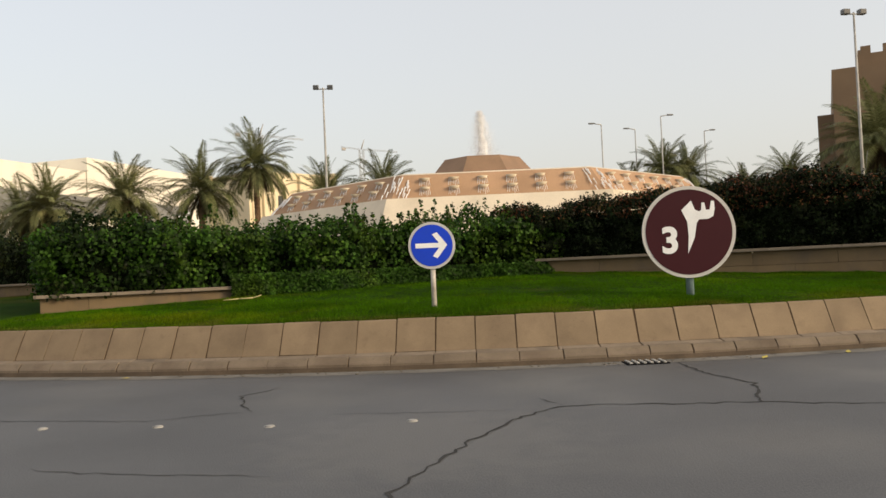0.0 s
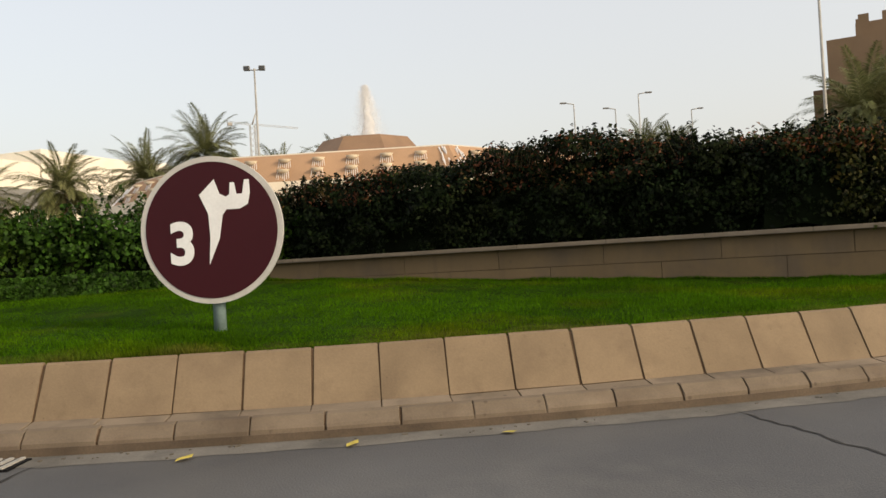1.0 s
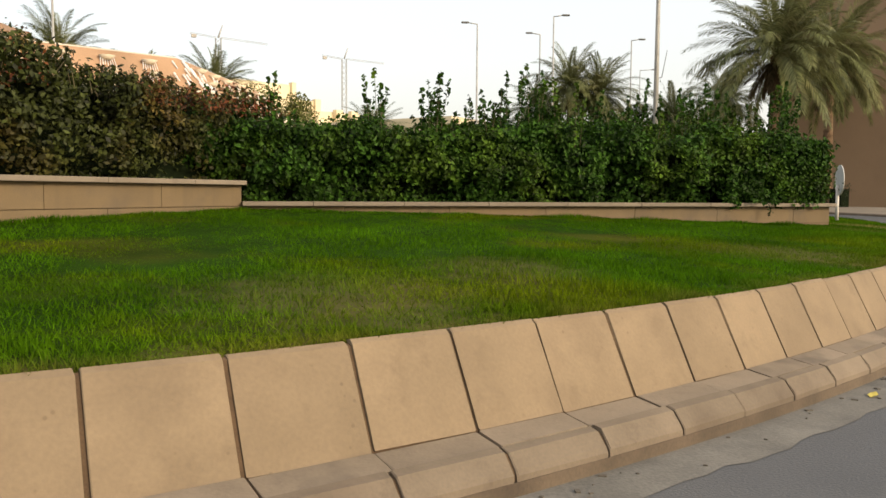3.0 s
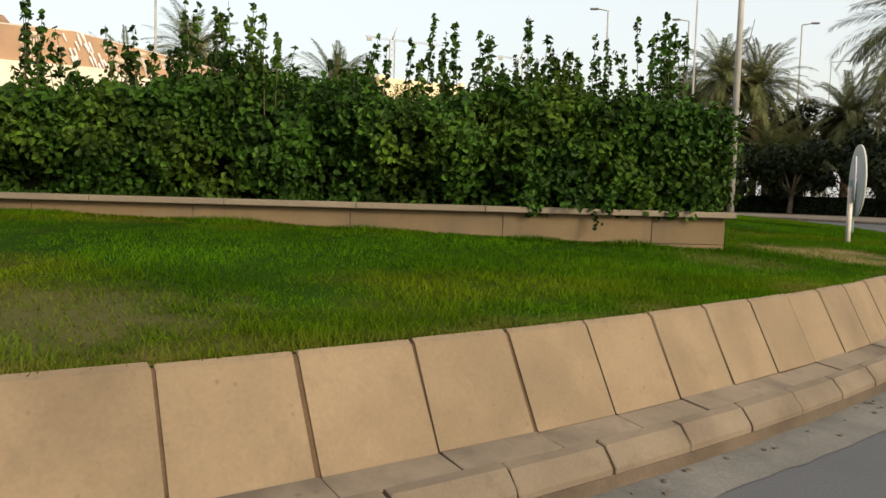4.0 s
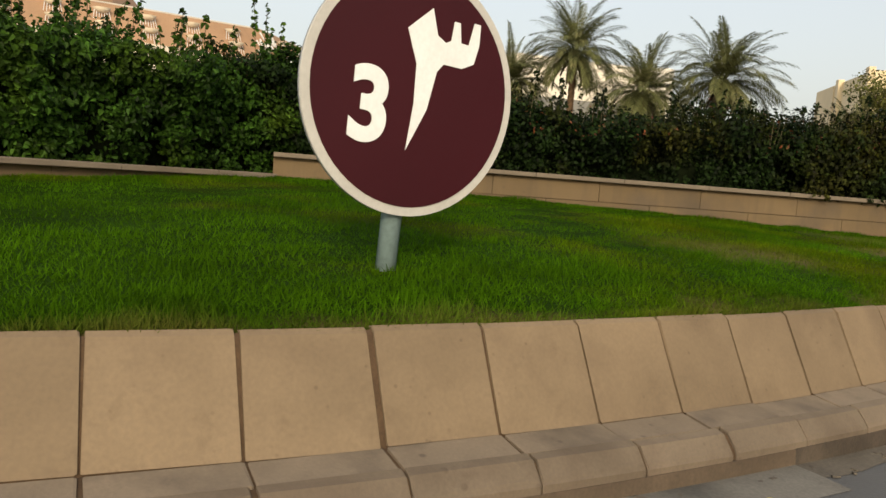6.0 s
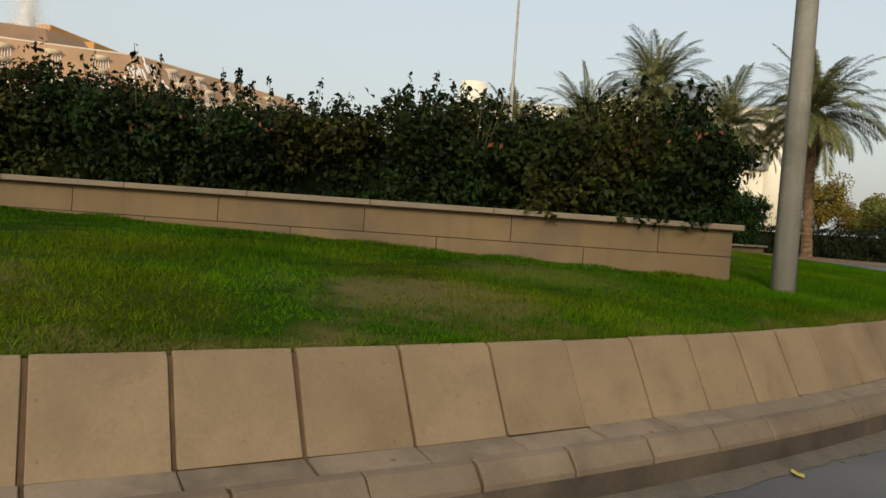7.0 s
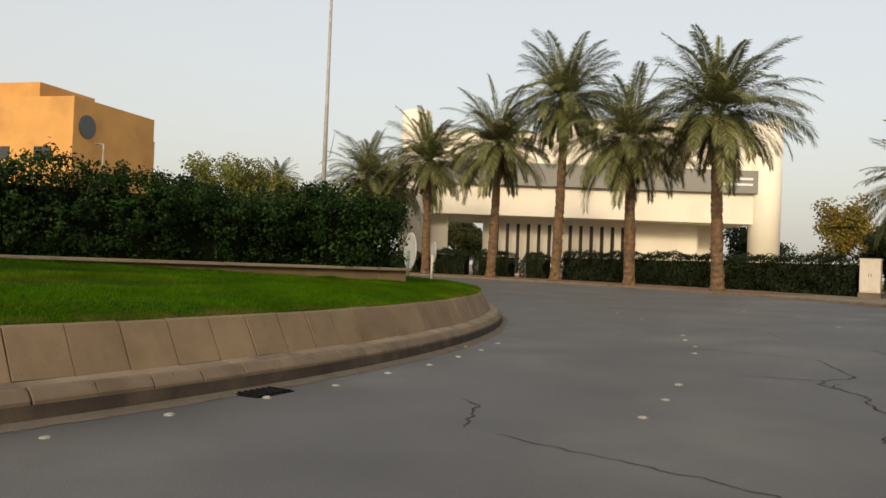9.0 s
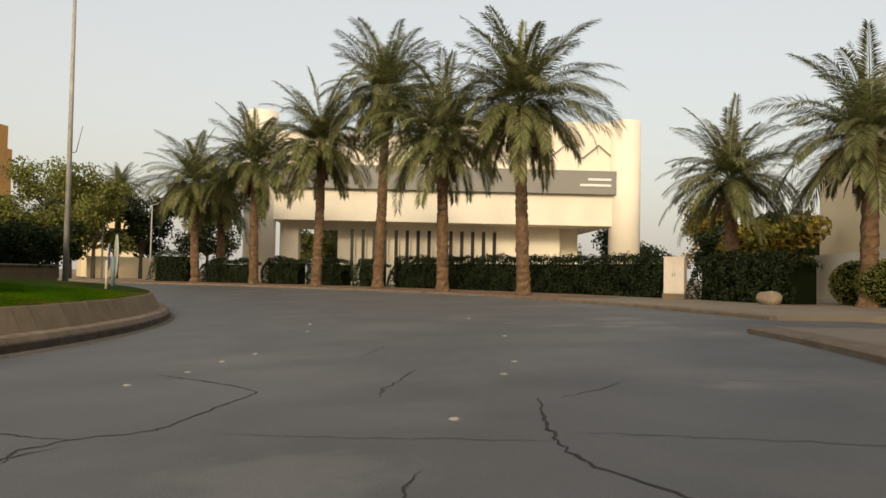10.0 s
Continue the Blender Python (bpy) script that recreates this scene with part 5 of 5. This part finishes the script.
tagged(bedr, "reddish soil strip under the palms", "soil", kind="structure")
white = thing("boundary_wall", "low white boundary wall and tan house behind it", "building", FAR @ pose(-1.6, 60.6, 0, 0, 0, -38))
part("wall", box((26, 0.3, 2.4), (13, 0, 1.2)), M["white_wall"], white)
part("house", box((24, 12, 8.0), (12.4, 6.6, 4.0)), M["beige_wall"], white)

# ---- road studs, cracks, drain, fallen leaves ----
bm = bmesh.new()
add_tube(bm, (0, 0, -0.01), (0, 0, 0.010), 0.048, 0.044, 12)
add_tube(bm, (0, 0, 0.010), (0, 0, 0.018), 0.042, 0.022, 12)
STUD = bpy.data.meshes.new("road_stud")
bm.to_mesh(STUD)
bm.free()
STUD.materials.append(M["stud"])
rng = random.Random(11)
STUDS = [  # radius, first angle, step, and the places in the line that are still filled
    (28.55, -110.9, 2.12, (0, 1, 2, 3, 4, 8, 9, 12, 13, 15, 18, 21)), (28.8, 39.3, 2.3, (0, 1, 2, 5, 6, 7, 8, 12, 14)),
    (32.62, 40.6, 2.45, (0, 1, 3, 5, 6, 9, 13)), (25.70, 13.6, 2.37, tuple(range(17)))]
for r, a0, step, filled in STUDS:
    for k in filled:
        a = a0 + k * step
        o = part("road_stud", STUD, None)
        o.location = polar(r + rng.uniform(-0.05, 0.05), a + rng.uniform(-0.15, 0.15), road_z(r, a))
        o.scale = (1.0, 1.0, rng.uniform(0.7, 1.0))
        tagged(o, "round white ceramic road stud", "road stud", "lines of road studs")


def crack(points, width, seed):
    """A jagged strip along a line of bends, thinning towards its ends."""
    rg = random.Random(seed)
    line = []
    for (x0, y0), (x1, y1) in zip(points, points[1:]):
        n = max(2, int(math.hypot(x1 - x0, y1 - y0) / 0.09))
        for i in range(n):
            t = i / n
            line.append(Vector((x0 + (x1 - x0) * t + rg.gauss(0, 0.018), y0 + (y1 - y0) * t + rg.gauss(0, 0.018), 0.004)))
    line.append(Vector((*points[-1], 0.004)))
    bm = bmesh.new()
    prev = None
    for i, p in enumerate(line):
        q = line[min(i + 1, len(line) - 1)] - line[max(i - 1, 0)]
        s = Vector((-q.y, q.x, 0)).normalized() * width * 0.5 * rg.uniform(0.45, 1.3) * min(1, 0.3 + 0.25 * min(i, len(line) - 1 - i))
        pair = (bm.verts.new(p - s), bm.verts.new(p + s))
        if prev:
            bm.faces.new((prev[0], pair[0], pair[1], prev[1]))
        prev = pair
    o = settle(part("crack", bm, M["crack"], road))
    return o


CRACKS = [
    ([(21.68, 21.3), (21.29, 21.36), (21.1, 21.67), (21.07, 22.21), (20.05, 22.94), (19.47, 23.36), (18.88, 23.28), (17.3, 22.74)], 0.04),
    ([(20.4, 21.05), (20.6, 21.24), (21.1, 21.67)], 0.03),
    ([(21.42, 22.55), (22.13, 23.38), (22.85, 24.36)], 0.018),
    ([(22.66, 24.56), (23.17, 25.1), (24.04, 25.93), (24.93, 27.02)], 0.022),
    ([(21.29, 25.3), (22.12, 24.78), (22.95, 24.3), (23.54, 24.13), (24.34, 24.11)], 0.045),
    ([(21.35, 25.5), (21.21, 26.01), (20.83, 26.62)], 0.025),
    ([(18.68, 25.38), (19.6, 24.75), (19.94, 24.44), (20.47, 24.18)], 0.03),
    ([(15.37, 26.46), (16.87, 25.48)], 0.03),
    ([(23.12, 23.25), (23.61, 22.93)], 0.035),
    ([(21.14, 27.22), (21.65, 27.71), (22.11, 28.15)], 0.022),
    ([(23.74, 19.25), (23.46, 19.76), (23.07, 20.22), (22.4, 20.75), (22.11, 21.11), (21.57, 21.27), (21.34, 21.63)], 0.045),
    ([(20.94, 17.29), (21.33, 17.28), (22.22, 16.75)], 0.04),
    ([(22.51, 16.89), (23.29, 17.14), (24.0, 17.42), (25.21, 17.7)], 0.022),
    ([(-7.25, -25.4), (-7.4, -25.6), (-7.65, -25.85), (-7.55, -26.55), (-7.45, -26.85)], 0.035),
    ([(-11.6, -25.9), (-9.65, -26.5), (-8.35, -27.0), (-7.45, -26.85)], 0.022),
    ([(-6.75, -27.3), (-5.2, -27.7)], 0.016),
    ([(-6.6, -30.3), (-6.3, -29.7), (-5.75, -28.7), (-5.25, -28.05), (-4.75, -27.65), (-4.0, -27.85), (-3.2, -28.1), (-2.6, -28.4), (-1.0, -29.0), (1.2, -29.2)], 0.04),
    ([(-4.85, -27.2), (-4.75, -27.65)], 0.02),
    ([(-3.2, -28.1), (-2.75, -27.2), (-2.85, -26.3), (-2.7, -25.4)], 0.045),
    ([(-8.75, -28.6), (-7.9, -29.0), (-7.1, -29.3)], 0.016),
    ([(2.15, -25.4), (2.25, -26.2), (2.35, -26.9), (2.6, -28.4)], 0.04),
    ([(23.6, 9.7), (24.0, 9.85), (24.8, 10.4), (25.1, 10.25), (25.6, 10.4), (27.5, 10.6)], 0.03),
]
for i, (pts, wd) in enumerate(CRACKS):
    crack(pts, wd * 0.62, 300 + i)

# the second, all-black grate is added in place of a dark broken gutter patch
for ang, bar_mat in ((-96.9, "steel"), (37.85, "dark")):
    ob = thing("drain_grate", "dark cast-iron drain grate, also laid over a broken gutter patch", "drain", Matrix.Rotation(radians(ang), 4, "Z") @ Matrix.Translation((25.47, 0, road_z(25.45, ang) + 0.004)), group="gutter drains")
    part("frame", box((0.30, 0.5, 0.02), (0, 0, 0.001)), M["dark"], ob)
    for i in range(6):
        part("bar", box((0.28, 0.032, 0.016), (0, -0.2 + i * 0.08, 0.018), 0.003), M[bar_mat], ob)

bm = bmesh.new()
lv = [bm.verts.new(p) for p in ((-0.09, 0, 0.004), (-0.03, -0.045, 0.02), (0.06, -0.035, 0.012), (0.11, 0, 0.03), (0.06, 0.04, 0.02), (-0.03, 0.045, 0.014))]
mid = bm.verts.new((0.0, 0, 0.008))
for i in range(6):
    bm.faces.new((lv[i], lv[(i + 1) % 6], mid))
LEAF = bpy.data.meshes.new("fallen_leaf")
bm.to_mesh(LEAF)
bm.free()
LEAF.materials.append(M["dry_leaf"])
rng = random.Random(21)
FALLEN = [(24.35, 8.08), (24.04, 8.98), (24.66, 7.04), (0.45, -25.53), (-0.61, -25.52), (-1.7, -25.55), (3.57, -25.31), (4.62, -25.15), (7.52, -24.46)]
FALLEN += [tuple(polar(25.40 + abs(rng.gauss(0, 0.12)), rng.uniform(-112, 50))[:2]) for i in range(10)]
for x, y in FALLEN:
    o = part("fallen_leaf", LEAF, None)
    o.matrix_basis = Matrix.Translation((x, y, road_z(math.hypot(x, y), math.degrees(math.atan2(y, x))) + 0.008)) @ Matrix.Rotation(rng.uniform(0, 6.3), 4, "Z") @ Matrix.Scale(rng.uniform(0.45, 0.75), 4)
    tagged(o, "dry yellow leaf lying in the gutter", "leaf", "fallen leaves")

bm = bmesh.new()
for i in range(520):
    a = rng.uniform(-112, 62)
    r = 25.27 + abs(rng.gauss(0, 0.10))
    p = polar(r, a, road_z(r, a) + 0.008 - 0.35 * min(0.0, road_z(r, a)) * max(0.0, (25.4 - r) / 0.2))
    w = rng.uniform(0.006, 0.022)
    add_box(bm, (w * rng.uniform(1, 2.6), w, w * 0.5), (0, 0, 0), Matrix.Translation(p) @ Matrix.Rotation(rng.uniform(0, 3.1), 4, "Z"))
tagged(part("gutter_debris", bm, M["silt"]), "dark crumbs of soil and leaf in the gutter", "debris", kind="stuff")

tanwall = part("boundary_wall", box((0.4, 9, 2.3), (-62.5, 33.2, 1.15), 0.03), M["beige_wall"])
tanwall.matrix_basis = FAR
tagged(tanwall, "beige boundary wall beyond the trees", "wall")
villa = thing("villa", "pale flat-roofed villa behind the boundary wall", "building", FAR @ pose(-82, 33, 0))
part("wall", box((6, 7, 8), (0, 0, 4)), M["beige_wall"], villa)
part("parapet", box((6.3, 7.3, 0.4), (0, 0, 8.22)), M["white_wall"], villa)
for i in range(3):
    part("window", box((0.1, 1.0, 1.4), (3.02, -2.2 + i * 2.2, 5.4)), M["glass"], villa)
for x, y, h, turn in ((-42.0, 14.0, 9.5, 200), (-46.0, 28.5, 8.8, 20), (-40.0, 31.5, 6.2, 20)):
    street_lamp(x, y, h, turn, 1.1, FAR)


# ---- fallen branch on the lawn ----
bm = bmesh.new()
add_tube(bm, (-0.55, 0.0, 0.03), (-0.1, 0.05, 0.05), 0.012, 0.016, 6)
add_tube(bm, (-0.1, 0.05, 0.05), (0.35, -0.02, 0.06), 0.016, 0.02, 6)
add_tube(bm, (0.35, -0.02, 0.06), (0.6, -0.05, 0.13), 0.02, 0.014, 6)
add_tube(bm, (0.2, 0.0, 0.055), (0.45, 0.14, 0.09), 0.011, 0.006, 5)
branch = part("fallen_branch", bm, M["dry_stick"])
branch.matrix_basis = pose(-8.25, -20.3, lawn_z(21.9) + 0.015, 0, 0, 8) @ Matrix.Scale(0.55, 4)
tagged(branch, "pale dry branch lying on the lawn", "branch")

# ---- flat stones at the lawn edge ----
for a_, w_ in ((-24.1, 0.5), (-26.0, 0.55)):
    o = part("cover_stone", box((0.13, w_, 0.03), (0, 0, 0), 0.008), M["ledge"])
    o.matrix_basis = Matrix.Rotation(radians(a_), 4, "Z") @ Matrix.Translation((24.58, 0, lawn_z(24.58) - 0.012 + float(lawn_dip(24.58, a_))))
    tagged(o, "flat grey stone cover let into the lawn edge", "cover stone")


# ---- grass blades ----
def blades(count, seed, a0, a1, r0, r1, height):
    rng = np.random.default_rng(seed)
    a = np.radians(rng.uniform(a0, a1, count))
    r = np.sqrt(rng.uniform(r0 ** 2, r1 ** 2, count)) if r0 < 20 else r1 - (r1 - r0) * rng.random(count) ** 1.9
    d = np.maximum(0, KR - r)
    z = 0.585 + 0.09 * (1 - np.exp(-d / 0.35)) + 0.052 * d + lawn_dip(r, np.degrees(a))
    # keep clear of the planter and of the bare patch
    k = (np.degrees(a) + 120) % 45
    k = np.minimum(k, 45 - k)
    wall = STAR * math.cos(radians(45)) / np.cos(np.radians(45 - k))
    bare = np.zeros(count, bool)
    for bx, by, br, amount in BARE:
        bare |= (np.hypot(r * np.cos(a) - bx, r * np.sin(a) - by) < br * rng.uniform(-0.12, 1.2, count)) & (rng.random(count) < amount)
    keep = (r > wall + 0.02) & ~bare
    a, r, z = a[keep], r[keep], z[keep]
    n = len(a)
    p = np.c_[r * np.cos(a), r * np.sin(a), z - 0.01]
    t = rng.uniform(0, 2 * np.pi, n)
    s = np.c_[np.cos(t), np.sin(t), np.zeros(n)] * 0.0048
    clump = np.zeros(n)
    for f, k in ((1.7, 0.30), (4.1, 0.28), (9.0, 0.30)):
        for q in range(3):
            g, ph = rng.normal(0, f, 2), rng.uniform(0, 6.3)
            clump += k * np.sin(p[:, 0] * g[0] + p[:, 1] * g[1] + ph) / 1.7
    lean = np.c_[rng.normal(0, 0.026, n), rng.normal(0, 0.026, n), height * rng.uniform(0.5, 1.3, n) * np.clip(1.05 + 0.9 * clump, 0.35, 2.4)]
    v = np.empty((n, 3, 3))
    v[:, 0], v[:, 1], v[:, 2] = p - s, p + s, p + lean
    return npmesh("grass", v.reshape(-1, 3), np.arange(n * 3).reshape(-1, 3), M["blade"])


for i, (c, s, h) in enumerate(((800000, 1, 0.034), (420000, 2, 0.038))):
    g = part("grass", blades(c, s, A0 + 8, A1 - 10, 17.8 if i == 0 else 22.6, KR - 0.03, h), None)
    tagged(g, "short green grass blades of the lawn" if i == 0 else "longer grass fringe along the stone edge", "grass", kind="stuff")


def tufts(arms, count, seed):
    """Longer uncut grass close against the planter walls."""
    rng = np.random.default_rng(seed)
    V = []
    for corner, side in arms:
        c, nt, u, w = arm_frame(corner, side)
        length = (nt - c).length
        a = rng.uniform(0.0, length, count)
        d = -np.abs(rng.normal(0, 0.07, count)) - 0.012
        x, y = c.x + u.x * a + w.x * d, c.y + u.y * a + w.y * d
        dd = np.maximum(0, KR - np.hypot(x, y))
        z = 0.585 + 0.09 * (1 - np.exp(-dd / 0.35)) + 0.052 * dd + lawn_dip(np.hypot(x, y), np.degrees(np.arctan2(y, x)))
        h = 0.04 + (0.12 if corner == 15 and side == 1 else 0.07) * np.clip(lumps(a, a * 0, seed + corner, 1.7) + 0.25, 0, 1) * rng.uniform(0.4, 1.2, count)
        p = np.c_[x, y, z - 0.01]
        t = rng.uniform(0, 2 * np.pi, count)
        s = np.c_[np.cos(t), np.sin(t), 0 * t] * 0.008
        tip = p + np.c_[rng.normal(0, 0.03, count) - w.x * 0.02, rng.normal(0, 0.03, count) - w.y * 0.02, h]
        V.append(np.stack([p - s, p + s, tip], 1))
    V = np.concatenate(V)
    return npmesh("grass", V.reshape(-1, 3), np.arange(len(V) * 3).reshape(-1, 3), M["blade"])


g = part("grass", tufts([(-75, -1), (-75, 1), (-30, -1), (-30, 1), (15, -1), (15, 1), (60, -1)], 5000, 9), None)
tagged(g, "longer uncut grass against the planter wall", "grass", kind="stuff")

# ---- stones of the planter walls ----
BLOCK = 1.5


def wall_blocks(ob, rot, length, top):
    blk = {}
    for course, (z0, z1, shift) in enumerate(((0.40, top - 0.333, 0.0), (top - 0.329, top - 0.057, 0.5))):
        x = 0.0
        first = True
        while x < length - 0.05:
            w = BLOCK * (0.5 if first and shift else 1.0)
            first = False
            w = min(w, length - x)
            key = (round(w, 3), course)
            if key not in blk:
                bm = box((w - 0.006, 0.06, z1 - z0 - 0.002), (0, 0, 0), 0.004)
                me = bpy.data.meshes.new("block")
                bm.to_mesh(me)
                bm.free()
                me.materials.append(M["wall"])
                blk[key] = me
            o = part("block", blk[key], None, ob)
            o.matrix_basis = rot @ Matrix.Translation((x + w / 2, 0.03, (z0 + z1) / 2))
            x += w
    x = -0.06
    while x < length:
        w = min(1.25, length - x)
        key = ("cap", round(w, 3))
        if key not in blk:
            bm = box((w - 0.004, 0.40, 0.058), (0, 0, 0), 0.008)
            me = bpy.data.meshes.new("coping")
            bm.to_mesh(me)
            bm.free()
            me.materials.append(M["coping"])
            blk[key] = me
        o = part("coping", blk[key], None, ob)
        o.matrix_basis = rot @ Matrix.Translation((x + w / 2, 0.105, top - 0.029))
        x += w


for args in pieces:
    wall_blocks(*args)

# ---- slabs, ledge and kerb stones of the island's edge ----
def lay(name, profile, r_mid, width, a0, a1, phase=0.0):
    """Stones of one kind round the ring, in six slightly uneven cuts; those on the side never passed are joined."""
    mat = M[{"kerb_stone": "kerb", "ledge_stone": "ledge"}.get(name, "slab")]
    rng = random.Random(5)
    cuts = []
    for k in range(6):
        bm = stone(profile, r_mid, width - (0.015 if name == "edge_slab" else 0.011) - rng.uniform(-0.004, 0.007), 0.006)
        for v in bm.verts:
            v.co += Vector((rng.uniform(-1, 1) * 0.0015, rng.uniform(-1, 1) * 0.003, rng.uniform(-1, 1) * 0.002))
        me = bpy.data.meshes.new(name)
        bm.to_mesh(me)
        bm.free()
        me.materials.append(mat)
        cuts.append(me)
    step = math.degrees(width / r_mid)
    n = int((a1 - a0) / step)
    for i in range(n):
        o = part(name, rng.choice(cuts), None, edging)
        o.rotation_euler = (0, 0, radians(a0 + phase + i * step + rng.uniform(-0.009, 0.009)))
        o.location = (0, 0, rng.uniform(-0.004, 0.004))
    src = [v.co.copy() for v in cuts[0].vertices]
    polys = [list(p.vertices) for p in cuts[0].polygons]
    rest = bmesh.new()
    for i in range(int((360 - n * step) / step)):
        m = Matrix.Rotation(radians(a0 + phase + (n + i) * step), 4, "Z")
        vs = [rest.verts.new(m @ c) for c in src]
        for p in polys:
            rest.faces.new([vs[j] for j in p])
    o = part(name + "s_far_side", rest, mat, edging, "the same stones round the far side")
    tagged(o, kind="stuff")


# darker band along the lower kerb face, in two tones round the ring
for a0, a1, top, mat, words in ((-8, 110, 0.062, "foot_dark", "dark lower band of the kerb"), (-152, -8, 0.06, "foot_brown", "brown lower band of the kerb face")):
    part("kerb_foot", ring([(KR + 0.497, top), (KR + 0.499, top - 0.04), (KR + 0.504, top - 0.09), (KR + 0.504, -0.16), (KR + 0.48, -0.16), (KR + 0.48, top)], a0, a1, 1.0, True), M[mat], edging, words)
HALF = 0.248 * math.degrees(SLAB_W / KR)
lay("edge_slab", SLAB, KR, SLAB_W, A0, A1, HALF)
lay("ledge_stone", LEDGE, KR, SLAB_W, A0, A1, HALF)
lay("kerb_stone", KERB, KR, 0.5185, A0, A1, 1.06 - 0.27)
